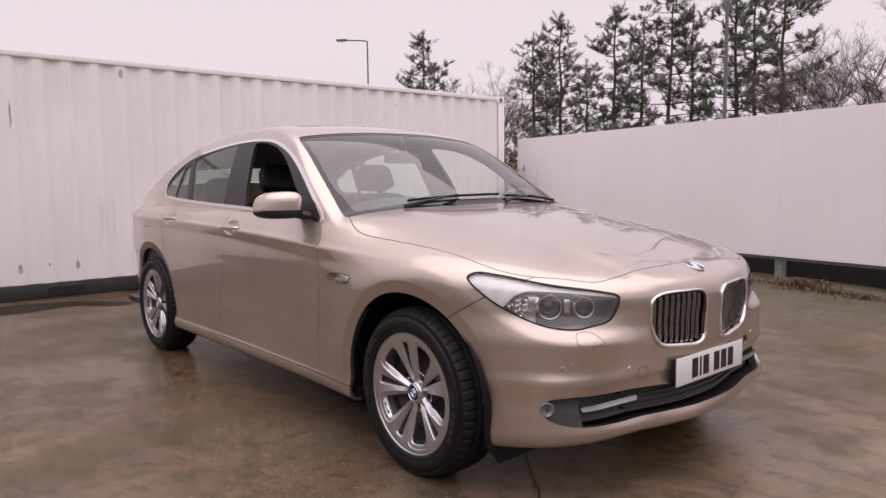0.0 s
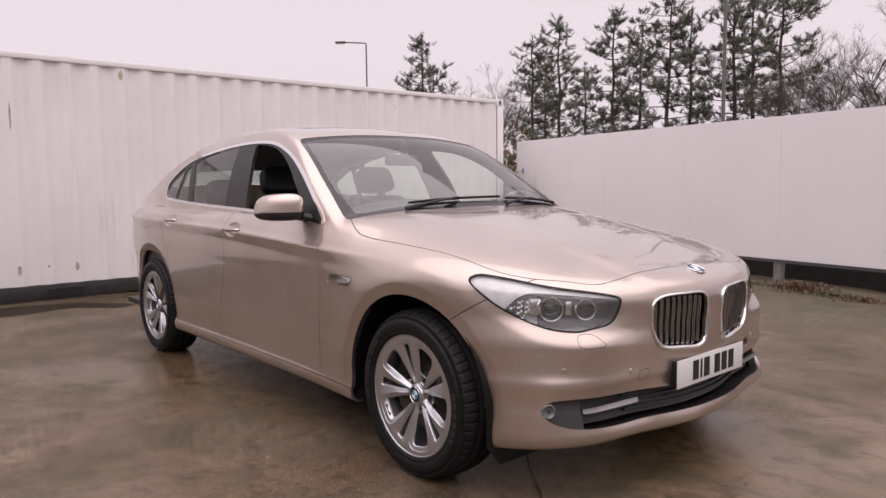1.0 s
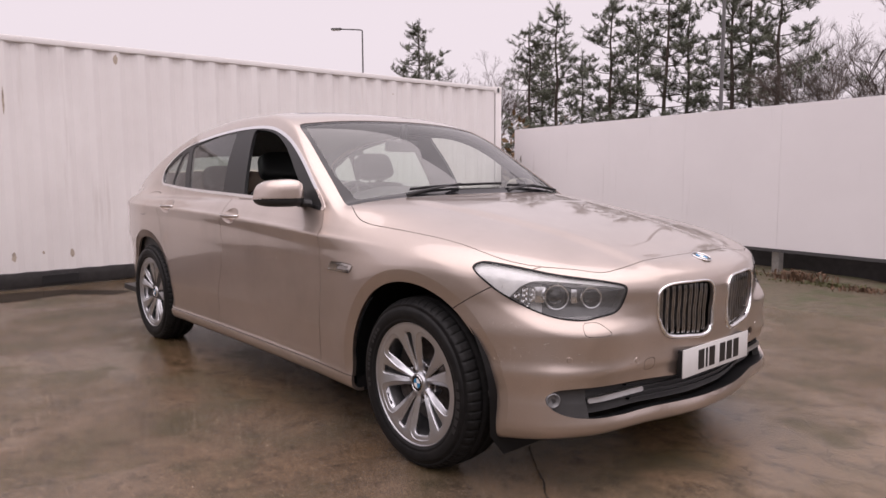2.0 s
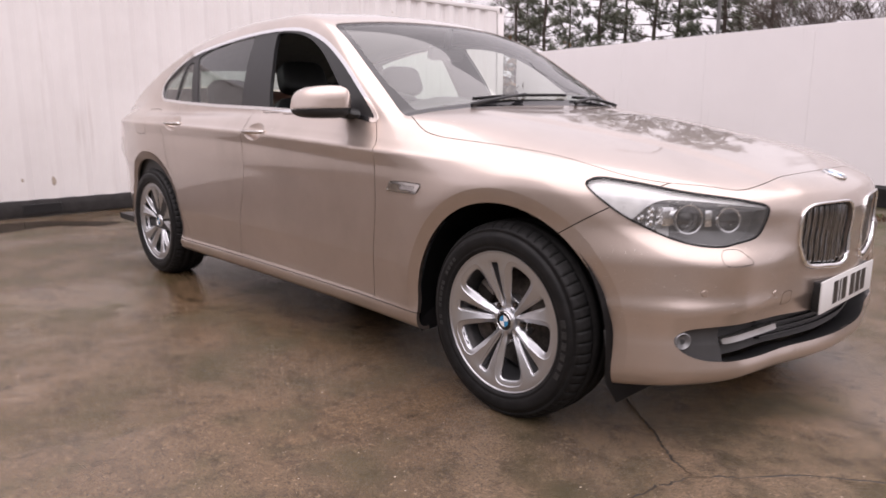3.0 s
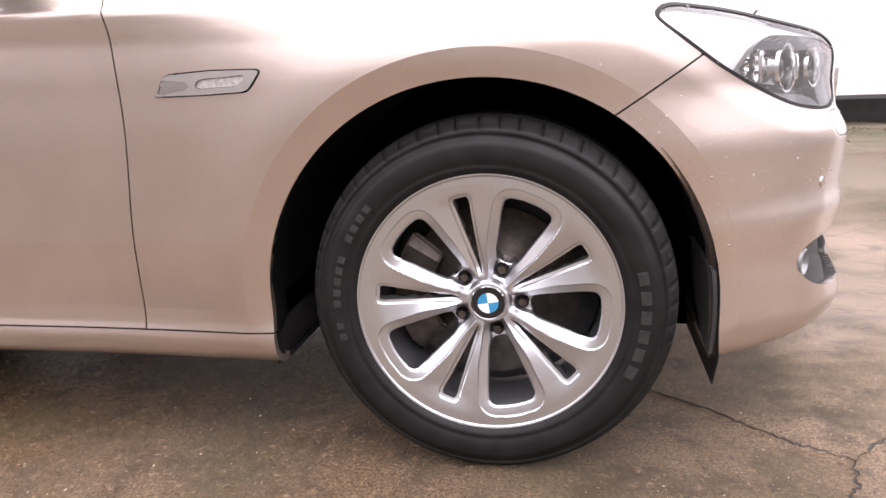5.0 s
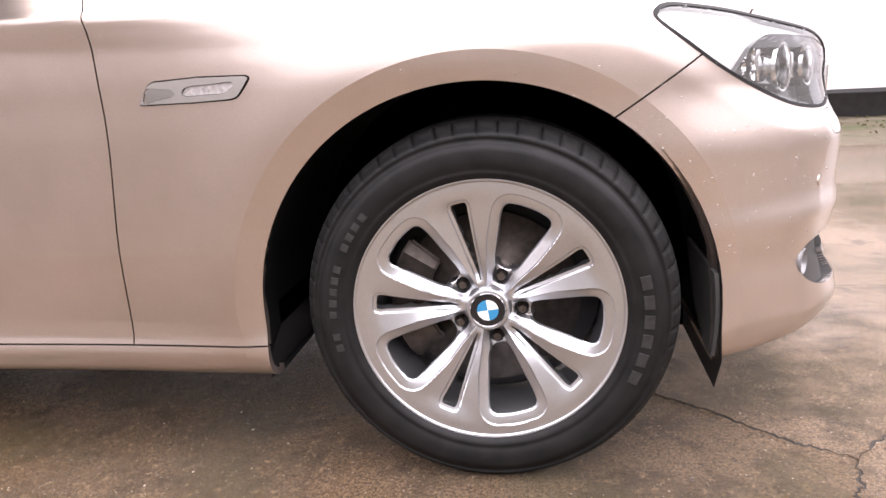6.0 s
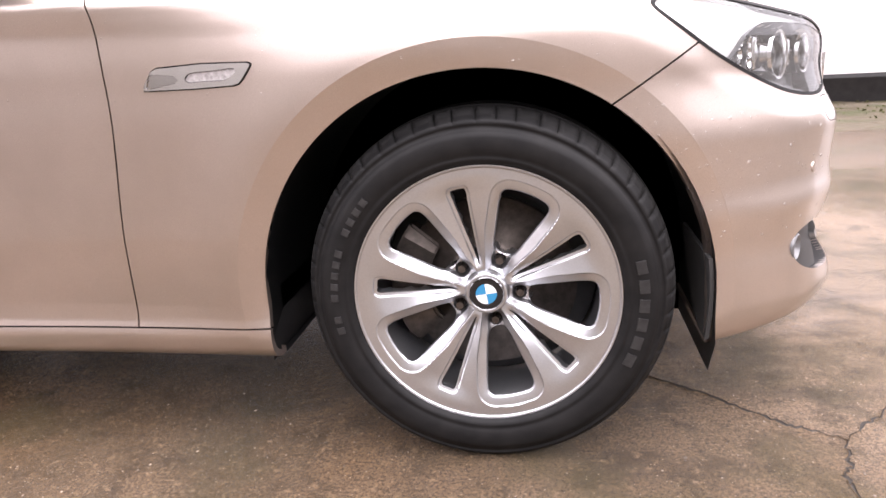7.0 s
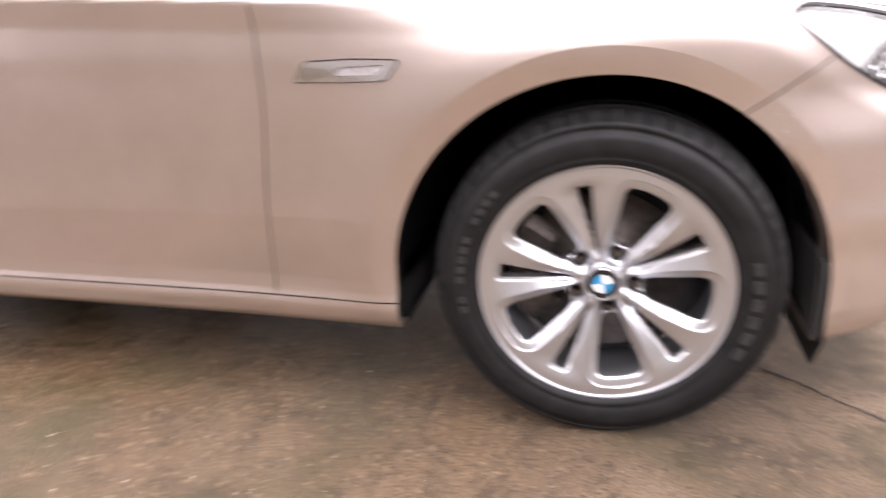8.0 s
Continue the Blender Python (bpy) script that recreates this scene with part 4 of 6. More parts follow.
for ob, side, sgn in zip(houses, (lambda q: q, mirrored), (1, -1)):
    part("seal", side(lipped(shifted(seal, 0.001), 0.01)), RUBBER, ob)
    part("wall", side(wall), LAMP_DARK, ob)
    part("bowl", side(facet), SILVER_TRIM, ob, "bright reflector")
    part("brow", side(lipped(shifted(brow, -0.012), 0.012)), SILVER_TRIM, ob, "silver inner trim")
    cover = part("cover", side(shifted(lamp_lens, -0.001)), LENS, ob, "clear wet cover")
    cover.visible_shadow = False

    def add(name, bm, mat, label=""):
        if sgn < 0:
            bmesh.ops.scale(bm, vec=(1, -1, 1), verts=bm.verts)
            bmesh.ops.reverse_faces(bm, faces=bm.faces)
        part(name, smooth(bm), mat, ob, label)
    for q, z, r in ((0.125, 0.742, 0.045), (-0.022, 0.737, 0.038)):
        m = at_lamp(q, z, 0.045)
        add("projector_ring", lathe(bmesh.new(), [(r, 0.0), (r + 0.003, 0.018), (r, 0.024), (r - 0.004, 0.023), (r - 0.006, 0.012), (r - 0.006, -0.01), (r, -0.012)], 40, m, True), REFLECTOR, "bright light ring")
        add("projector", lathe(bmesh.new(), [(0.0005, 0.016), (r * 0.35, 0.013), (r * 0.62, 0.004), (r * 0.72, -0.008), (r - 0.005, -0.012)], 32, m), GLOSS_BLACK, "dark glass lens")
    for i in range(3):
        for j in range(4):
            q, z = 0.205 + 0.028 * i + 0.004 * j, 0.775 - 0.022 * j - 0.005 * i
            if z > brow_line(q) - 0.008:
                continue
            m = at_lamp(q, z, 0.032)
            add("reflector_cell", lathe(bmesh.new(), [(0.0005, -0.006), (0.005, -0.004), (0.010, 0.004), (0.0112, 0.006), (0.0118, 0.004)], 14, m), REFLECTOR)
    m = at_lamp(0.180, 0.748, 0.040)
    add("reflector", box(bmesh.new(), -0.022, 0.022, -0.03, 0.03, -0.004, 0.010, 0.004, m), REFLECTOR)
    m = at_lamp(0.050, 0.742, 0.046)
    add("divider", box(bmesh.new(), -0.012, 0.012, -0.026, 0.026, -0.006, 0.012, 0.004, m), REFLECTOR)

# ---- kidney grilles ----
def nose_patch(a0, a1, z0, z1, step=0.0022):
    """A fine piece of the nose's skin, right half."""
    A, Z = np.meshgrid(np.arange(a0, a1, step), np.arange(z0, z1, step), indexing="ij")
    n, k = A.shape
    a, z = A.ravel(), Z.ravel()
    lo, hi = np.full(len(a), 0.2), np.full(len(a), 0.95)
    for _ in range(24):
        m = (lo + hi) / 2
        ins = body_field(np.stack([m, -a, z], 1)) > 0
        lo, hi = np.where(ins, m, lo), np.where(ins, hi, m)
    V = np.stack([lo, -a, z], 1)
    N = gradient(V)
    i = np.arange(n * k).reshape(n, k)
    p, q, r, s = (w.ravel() for w in (i[:-1, :-1], i[1:, :-1], i[1:, 1:], i[:-1, 1:]))
    T = np.concatenate([np.stack((p, r, q), 1), np.stack((p, s, r), 1)])
    g = np.cross(V[T[:, 1]] - V[T[:, 0]], V[T[:, 2]] - V[T[:, 0]])
    if (g * N[T[:, 0]]).sum() < 0:
        T = T[:, ::-1]
    return V, N, T


kidney_skin = clip(nose_patch(0.045, 0.385, 0.54, 0.785), kidney_f)
ring, kid_in = rest_after(kidney_skin, lambda V: 0.012 - kidney_f(V), 0.0)

def kidney_ring(bm):
    pts, rad = [], []
    for a, z in KIDNEY:
        pts.append((surf_x(a, z) + 0.002, -a, z))
        rad.append(0.0052 + 0.004 * sstep(0.66, 0.56, np.array(z)).item())
    return tube(bm, pts, rad, 12, True)


kid = place_parts(kidney_ring, "kidney_grille", CHROME, car, "chrome grille surround with dark upright bars")
for ob, side in zip(kid, (lambda q: q, mirrored)):
    V, N, T = shifted(kid_in, -0.05)
    part("backing", side((V - np.array([0.02, 0, 0]), N, T)), BLACK, ob)
    for k in range(9):
        a0 = 0.090 + 0.0305 * k
        bar = clip(kid_in, lambda V: 0.0024 - np.abs(np.abs(V[:, 1]) - a0 - 0.10 * (V[:, 2] - 0.66) * (k - 2) / 12))
        if len(bar[2]):
            V, N, T = bar
            d = np.abs(np.abs(V[:, 1]) - a0 - 0.10 * (V[:, 2] - 0.66) * (k - 2) / 12)
            bar = shaded((V - np.array([1.0, 0, 0]) * (0.008 + 0.004 * (d / 0.0024) ** 2)[:, None], N, T))
            part("slat", side(lipped(bar, 0.012)), plain("grille_chrome", (0.31, 0.31, 0.316), 0.15, 1.0) if k == 0 and ob == kid[0] else bpy.data.materials["grille_chrome"], ob)

# ---- lower intake ----
intake_skin = clip(nose_patch(0.0, 0.825, 0.295, 0.43, 0.003), intake_f)
V, N, T = intake_skin
deep = (V - np.array([0.07, 0, 0]), N, T)
wall = lipped(shifted(intake_skin, -0.002), 0.09)
wall = (wall[0], wall[1], wall[2][len(T):])
air = whole("air_intake", deep, GAP, car, 0.0, "black lower air intake with fog lamps")
part("frame", joined(wall, mirrored(wall)), BLACK, air)
for z0 in (0.335, 0.352, 0.369, 0.386):
    bar = clip(intake_skin, lambda V: np.minimum(0.0035 - np.abs(V[:, 2] - z0), 0.44 - np.abs(V[:, 1])))
    if len(bar[2]):
        bar = lipped((bar[0] - np.array([0.05, 0, 0]), bar[1], bar[2]), 0.02)
        part("slat", joined(bar, mirrored(bar)), BLACK, air)
BAR_GREY = plain("bar_grey", (0.42, 0.415, 0.41), 0.28, 0.9, 0.05)
fogp = lipped((lambda q: (q[0] - q[1] * 0.018, q[1], q[2]))(clip(intake_skin, lambda V: np.abs(V[:, 1]) - 0.675)), 0.03)
chr_bar = clip(intake_skin, lambda V: soft_min(0.003, 0.0085 - np.abs(V[:, 2] - 0.372 - 0.02 * (0.7 - np.abs(V[:, 1]))), np.abs(V[:, 1]) - 0.405, 0.672 - np.abs(V[:, 1])))
chr_bar = lipped(shifted(chr_bar, -0.008), 0.03)
for side, sgn in ((lambda q: q, 1), (mirrored, -1)):
    panel = part("fog_panel", side(fogp), plain("fog_panel_grey", (0.035, 0.035, 0.036), 0.5), air, "dark grey panel")
    part("bar", side(chr_bar), BAR_GREY, air, "satin silver bar")
    fy, fz = -0.774, 0.378
    p = Vector((surf_x(abs(fy), fz) - 0.010, fy * sgn, fz))
    m = Matrix.Translation(p) @ Vector((0.85, -0.5 * sgn, 0)).to_track_quat("Z", "Y").to_matrix().to_4x4()
    part("fog_lamp", smooth(lathe(bmesh.new(), [(0.0005, -0.012), (0.014, -0.008), (0.021, 0.002), (0.024, 0.006), (0.027, 0.004), (0.028, -0.01)], 28, m)), plain("fog_lamp_glass", (0.20, 0.20, 0.205), 0.25, 0.3) if sgn > 0 else bpy.data.materials["fog_lamp_glass"], air, "round fog lamp")
for y, z in ((-0.73, 0.525), (0.73, 0.525), (-0.47, 0.50), (0.47, 0.50)):
    p = Vector((surf_x(abs(y), z), y, z))
    n = Vector(gradient(np.array([[p.x, p.y, p.z]]))[0])
    m = Matrix.Translation(p) @ n.to_track_quat("Z", "Y").to_matrix().to_4x4()
    part("parking_sensor", smooth(lathe(bmesh.new(), [(0.0005, 0.0016), (0.009, 0.0014), (0.0098, 0.0004), (0.0102, -0.001), (0.0115, -0.001), (0.0117, 0.0006), (0.0125, -0.001)], 24, m)), PAINT, car)

# ---- number plate: plain bars stand for its writing ----
px = 0.799
plate = part("number_plate", smooth(box(bmesh.new(), px - 0.006, px, -0.26, 0.26, 0.400, 0.511, 0.002)), PLATE_WHITE, car, "white plate with black bars")
part("holder", smooth(box(bmesh.new(), px - 0.035, px - 0.007, -0.25, 0.25, 0.405, 0.506, 0.003)), BLACK, plate)
y = -0.150
for i in range(6):
    w = 0.014 if i == 1 else 0.044
    part("bar", box(bmesh.new(), px, px + 0.0012, y, y + w, 0.4165, 0.4945), PLATE_BLACK, plate)
    y += w + (0.040 if i == 2 else 0.013)


def roundel(parent, m, r, names=("badge", "badge_quarter")):
    """A plain round badge: black ring, bright rim and four quarters."""
    ob = part(names[0], smooth(lathe(bmesh.new(), [(0.0005, 0.002), (r * 0.6, 0.002), (r * 0.64, 0.003), (r * 0.92, 0.003), (r, 0.0), (r, -0.004)], 40, m)), GLOSS_BLACK, parent, "round badge with blue and white quarters")
    part("badge_rim", smooth(lathe(bmesh.new(), [(r * 0.93, 0.0025), (r * 0.965, 0.0045), (r, 0.003), (r * 1.01, -0.003)], 40, m)), CHROME, parent)
    for k in range(4):
        bm = bmesh.new()
        c = bm.verts.new((0, 0, 0.0035))
        rim = [bm.verts.new((r * 0.6 * math.cos((k + j / 8) * math.pi / 2), r * 0.6 * math.sin((k + j / 8) * math.pi / 2), 0.0033)) for j in range(9)]
        for a, b in zip(rim, rim[1:]):
            bm.faces.new((c, a, b))
        bmesh.ops.transform(bm, matrix=m, verts=bm.verts)
        part(names[1], bm, BADGE_BLUE if k % 2 == 1 else BADGE_WHITE, parent)
    return ob


bx = 0.715
bz = surf_z(bx, 0.0)
bn = Vector(gradient(np.array([[bx, 0.0, bz]]))[0])
roundel(car, Matrix.Translation(Vector((bx, 0, bz)) + bn * 0.002) @ bn.to_track_quat("Z", "Y").to_matrix().to_4x4(), 0.041)


# ---- mirrors ----
def mirror_shell():
    n, k = 60, 60
    U, W = np.meshgrid(np.linspace(-np.pi, np.pi, n), np.linspace(-np.pi / 2, np.pi / 2, k), indexing="ij")
    def sp(v, e):
        return np.sign(v) * np.abs(v) ** e
    X, Y, Z = sp(np.cos(W), 0.55) * sp(np.cos(U), 0.75), sp(np.cos(W), 0.55) * sp(np.sin(U), 0.5), sp(np.sin(W), 0.55)
    t = Y
    z = 1.088 + np.where(Z > 0, Z * (0.068 - 0.006 * t + 0.006 * (1 - t * t)), Z * 0.062)
    x = -0.985 + np.where(X > 0, X * 0.085, X * 0.055) - 0.05 * t - 0.03 * t * t
    y = -0.980 - (0.100 - 0.020 * np.clip((z - 1.07) / 0.08, 0, 1) * (t > 0)) * t
    V = np.stack([x, y, z], -1).reshape(-1, 3)
    i = np.arange(n * k).reshape(n, k)
    a, b, c, d = (q.ravel() for q in (i[:-1, :-1], i[1:, :-1], i[1:, 1:], i[:-1, 1:]))
    T = np.concatenate([np.stack((a, b, c), 1), np.stack((a, c, d), 1)])
    m = shaded((V, V * 0, T))
    out = V - np.array([-1.0, -0.975, 1.098])
    if (m[1] * out).sum() < 0:
        m = (m[0], -m[1], T[:, ::-1])
    return m


shell = mirror_shell()
cap, lower_shell = rest_after(shell, lambda V: V[:, 2] - 1.066 - 0.02 * (V[:, 0] + 1.0), 0.0015)
caps = both("door_mirror", cap, PAINT, car, 0.004)


def mirror_arm(bm):
    rings = []
    for i in range(9):
        t = i / 8
        c = Vector((-0.955 + 0.06 * t, -0.90 + 0.10 * t, 1.045 - 0.012 * t))
        rings.append([bm.verts.new(c + Vector((0.055 * math.cos(q) * (0.8 + 0.5 * t), 0, 0.020 * math.sin(q) * (1 + 0.4 * t)))) for q in [j * math.pi / 6 for j in range(12)]])
    for a, b in zip(rings, rings[1:]):
        for j in range(12):
            bm.faces.new((a[j], a[(j + 1) % 12], b[(j + 1) % 12], b[j]))
    bm.faces.new(rings[0]), bm.faces.new(rings[-1])
    bmesh.ops.recalc_face_normals(bm, faces=bm.faces)
    return bm


for ob, side, arm in zip(caps, (lambda q: q, mirrored), place_parts(mirror_arm, "mirror_arm", BLACK, car)):
    part("mirror_base", side(lower_shell), BLACK, ob, "black plastic base")
    arm.parent = ob
    bm = box(bmesh.new(), -1.052, -1.044, -1.05, -0.905, 1.06, 1.145, 0.003, pose(0, 0, 0))
    if side is mirrored:
        bmesh.ops.scale(bm, vec=(1, -1, 1), verts=bm.verts)
        bmesh.ops.reverse_faces(bm, faces=bm.faces)
    part("mirror_glass", bm, CHROME, ob, "mirror glass")
# the far mirror is folded in
caps[1].matrix_basis = Matrix.Translation((-0.94, 0.90, 0)) @ pose(0, 0, 0, 0, 0, 84) @ Matrix.Translation((0.94, -0.90, 0))


# ---- wheels ----
def wheel_face():
    """The cast face in polar rings, its windows and slots cut out; five-fold alike."""
    R = 0.2505
    half = [(0.0795, 0.008), (0.086, 0.0175), (0.095, 0.0220), (0.12, 0.0285), (0.15, 0.0360), (0.183, 0.0440), (0.196, 0.0445), (0.204, 0.0385), (0.2075, 0.026), (0.2095, 0.010)]
    win = loop2(half + [(a, -b) for a, b in half[::-1]], 4)
    half = [(0.056, 0.0006), (0.066, 0.0016), (0.12, 0.0064), (0.185, 0.0128), (0.203, 0.0145), (0.2085, 0.0125), (0.2095, 0.006)]
    slot = loop2(half + [(a, -b) for a, b in half[::-1]], 4)

    def folded(u, v):
        r, q = np.hypot(u, v), np.degrees(np.arctan2(v, u)) - 66
        q = np.radians(np.abs((q + 36) % 72 - 36))
        return r, inside2(r * np.cos(q), r * np.sin(q), win), inside2(r * np.cos(math.radians(36) - q), r * np.sin(math.radians(36) - q), slot), q

    half = [(0.0470, 0.0035), (0.0500, 0.0120), (0.0600, 0.0165), (0.0795, 0.0190), (0.095, 0.0235), (0.12, 0.0295), (0.15, 0.0365), (0.183, 0.0440), (0.196, 0.0445), (0.204, 0.0385), (0.2075, 0.026), (0.2095, 0.010)]
    valley = loop2(half + [(a, -b) for a, b in half[::-1]], 4)

    def height(u, v):
        r, fw, fs, q = folded(u, v)
        fv = inside2(r * np.cos(q), r * np.sin(q), valley)
        w = -0.005 - 0.034 * (1 - np.clip((r - 0.03) / 0.2, 0, 1)) ** 1.6
        lip = sstep(0.2455, 0.2480, r)
        inner = 1 - lip
        width = np.maximum(-fv - fs, 0.004)
        side = np.minimum(0.0200, 0.46 * width)
        t = np.clip(-fv / side, 0, 1)
        w = w - (0.0120 * (1 - t) * (0.25 + 0.75 * sstep(0.225, 0.16, r)) + 0.0026 * (1 - sstep(0.90, 1.0, t))) * inner
        w = w - 0.012 * sstep(0.0, 0.006, fv)
        w = w - 0.0025 * (1 - sstep(0.0, 0.0025, -fw)) * inner
        rest = np.maximum(width - side, 0.003)
        c = np.clip(-fs / rest, 0, 1)
        w = w - (0.0085 * (1 - c) * sstep(0.236, 0.19, r) + 0.0042 * (1 - sstep(0.0052, 0.0066, -fs))) * inner * sstep(0.045, 0.075, r)
        w = w * inner - 0.0005 * lip
        bolt = np.hypot(r * np.cos(q) - 0.0635, r * np.sin(q))
        return w - 0.018 * (1 - sstep(0.0112, 0.0132, bolt)), np.maximum(fw, fs)

    rs = np.concatenate([np.linspace(0.030, 0.075, 24), np.linspace(0.0765, 0.236, 104), np.linspace(0.237, R, 9)])
    th = np.linspace(0, 2 * np.pi, 721)
    RR, TH = np.meshgrid(rs, th, indexing="ij")
    u, v = (RR * np.cos(TH)).ravel(), (RR * np.sin(TH)).ravel()
    w, cutf = height(u, v)
    e = 0.0007
    gu, gv = (height(u + e, v)[0] - w) / e, (height(u, v + e)[0] - w) / e
    N = np.stack([-gu, -gv, np.ones_like(gu)], 1)
    N /= np.linalg.norm(N, axis=1, keepdims=True)
    n, k = RR.shape
    V = np.stack([u, v, w], 1)
    i = np.arange(n * k).reshape(n, k)
    a, b, c, d = (q.ravel() for q in (i[:-1, :-1], i[1:, :-1], i[1:, 1:], i[:-1, 1:]))
    T = np.concatenate([np.stack((a, b, c), 1), np.stack((a, c, d), 1)])
    return clip((V, N, T), -cutf)


def tyre_mesh():
    prof = [(0.242, -0.020), (0.2495, -0.006), (0.2530, 0.002), (0.260, 0.0070), (0.265, 0.0085), (0.2665, 0.0075), (0.271, 0.0105), (0.285, 0.0135), (0.300, 0.0130), (0.312, 0.0100), (0.3125, 0.0082), (0.322, 0.0035), (0.3225, 0.0048), (0.331, -0.004), (0.338, -0.013),
            (0.3430, -0.022), (0.3468, -0.033), (0.3488, -0.045), (0.3490, -0.052), (0.3430, -0.053), (0.3430, -0.062), (0.3500, -0.063), (0.3510, -0.105), (0.3440, -0.106), (0.3440, -0.116), (0.3510, -0.117), (0.3500, -0.155), (0.3430, -0.156), (0.3430, -0.166), (0.3480, -0.167), (0.345, -0.19), (0.336, -0.206), (0.30, -0.226), (0.262, -0.222), (0.236, -0.20)]
    bm = bmesh.new()
    cuts = (0.0, 0.030, 0.105, 0.135, 0.36, 0.58, 0.79)
    pitch = [1.0 + 0.16 * math.sin(2.4 * i) for i in range(56)]
    total, turn = sum(pitch), []
    for i, p in enumerate(pitch):
        turn += [2 * math.pi * (sum(pitch[:i]) + p * c) / total for c in cuts]
    seg = len(turn)
    rings = []
    for j, (r, h) in enumerate(prof):
        ring = []
        for i in range(seg):
            rr = r
            if 14 <= j <= 18 and i % 7 in (1, 2):
                rr = r - (0.0035 if j < 14 else 0.0075)
            q = turn[i] + 0.010 * min(1, max(0, (-0.004 - h) / 0.04))
            y = rr * math.sin(q)
            hh = h
            if y < -0.325:
                hh += 0.004 * min(1, (-0.325 - y) / 0.02)
            ring.append(bm.verts.new((rr * math.cos(q), max(y, -0.3395), hh)))
        rings.append(ring)
    for a, b in zip(rings, rings[1:]):
        for i in range(seg):
            bm.faces.new((a[i], a[(i + 1) % seg], b[(i + 1) % seg], b[i]))
    smooth(bm, 25)
    for f in bm.faces:
        f.material_index = 1 if f.calc_center_median().z < -0.016 else 0
    return bm


FACE = lipped(wheel_face(), 0.030)


def build_wheel(at):
    """One wheel: its own z looks outwards."""
    w = new("wheel")
    w.parent = car
    w.matrix_basis = at
    part("rim", FACE, ALLOY, w, "silver alloy rim with five twin spokes")
    part("tyre", tyre_mesh(), RUBBER, w).data.materials.append(TREAD)
    part("barrel", smooth(lathe(bmesh.new(), [(0.2505, 0.0), (0.2500, -0.004), (0.242, -0.016), (0.226, -0.022), (0.220, -0.05), (0.214, -0.12), (0.222, -0.20), (0.236, -0.205)], 96)), ALLOY, w)
    part("brake_disc", smooth(lathe(bmesh.new(), [(0.072, -0.079), (0.085, -0.079), (0.088, -0.095), (0.172, -0.095), (0.173, -0.115), (0.088, -0.118)], 80)), IRON, w, "rust-tinged brake disc")
    part("hub", smooth(lathe(bmesh.new(), [(0.0005, -0.068), (0.070, -0.068), (0.074, -0.07), (0.078, -0.076)], 48)), GAP, w)
    part("backing_plate", smooth(lathe(bmesh.new(), [(0.0005, -0.150), (0.213, -0.150), (0.213, -0.155)], 48)), GAP, w)
    bm = bmesh.new()
    for i in range(11):
        q = radians(140 + i * 8)
        for r, h in ((0.120, -0.078), (0.195, -0.078), (0.195, -0.128), (0.120, -0.128)):
            bm.verts.new((r * math.cos(q), r * math.sin(q), h - (0.012 if i in (0, 10) and h > -0.1 else 0)))
    bm.verts.ensure_lookup_table()
    for i in range(10):
        for j in range(4):
            bm.faces.new((bm.verts[4 * i + j], bm.verts[4 * i + (j + 1) % 4], bm.verts[4 * i + 4 + (j + 1) % 4], bm.verts[4 * i + 4 + j]))
    bm.faces.new(bm.verts[:4]), bm.faces.new(bm.verts[40:44][::-1])
    bmesh.ops.recalc_face_normals(bm, faces=bm.faces)
    bmesh.ops.bevel(bm, geom=[e for e in bm.edges if e.calc_face_angle(0) > 0.6], offset=0.005, segments=2, affect="EDGES")
    part("brake_caliper", smooth(bm), IRON, w, "grey iron caliper")
    for k in range(5):
        q = radians(66 + 72 * k)
        bm = rod(bmesh.new(), (0.0635 * math.cos(q), 0.0635 * math.sin(q), -0.066), (0.0635 * math.cos(q), 0.0635 * math.sin(q), -0.045), 0.0085, 0.0080, 6)
        part("wheel_bolt", bm, IRON, w)
    part("centre_boss", smooth(lathe(bmesh.new(), [(0.0335, -0.028), (0.0355, -0.024), (0.040, -0.028), (0.044, -0.042)], 48)), ALLOY, w)
    roundel(w, Matrix.Translation((0, 0, -0.026)) @ pose(0, 0, 0, 0, 0, 8), 0.0335)
    # plain raised bars, paler than the tyre, where the sidewall carries writing
    for start, count, r, wd, ht in ((192, 13, 0.286, 3.4, 0.014), (12, 6, 0.287, 6.2, 0.018)):
        for i in range(count):
            if count == 13 and i in (2, 8):
                continue
            q = radians(start - i * (wd + 1.1))
            m = pose(0, 0, 0, 0, 0, math.degrees(q)) @ Matrix.Translation((r, 0, 0.0132))
            bm = bmesh.new()
            half = radians(wd) * r / 2 * 0.8
            box(bm, -ht / 2, ht / 2, -half, half, -0.002, 0.0014, 0.0005, m)
            part("sidewall_bar", bm, PALE_RUBBER, w)
    return w


first = build_wheel(pose(0, -0.942, WHEEL_Z, 90, 0, 0))


copy_thing(first, pose(-3.05, -0.930, WHEEL_Z, 90, 21, 0))
copy_thing(first, pose(0, 0.942, WHEEL_Z, 90, 0, 180))
copy_thing(first, pose(-3.05, 0.930, WHEEL_Z, 90, 33, 180))


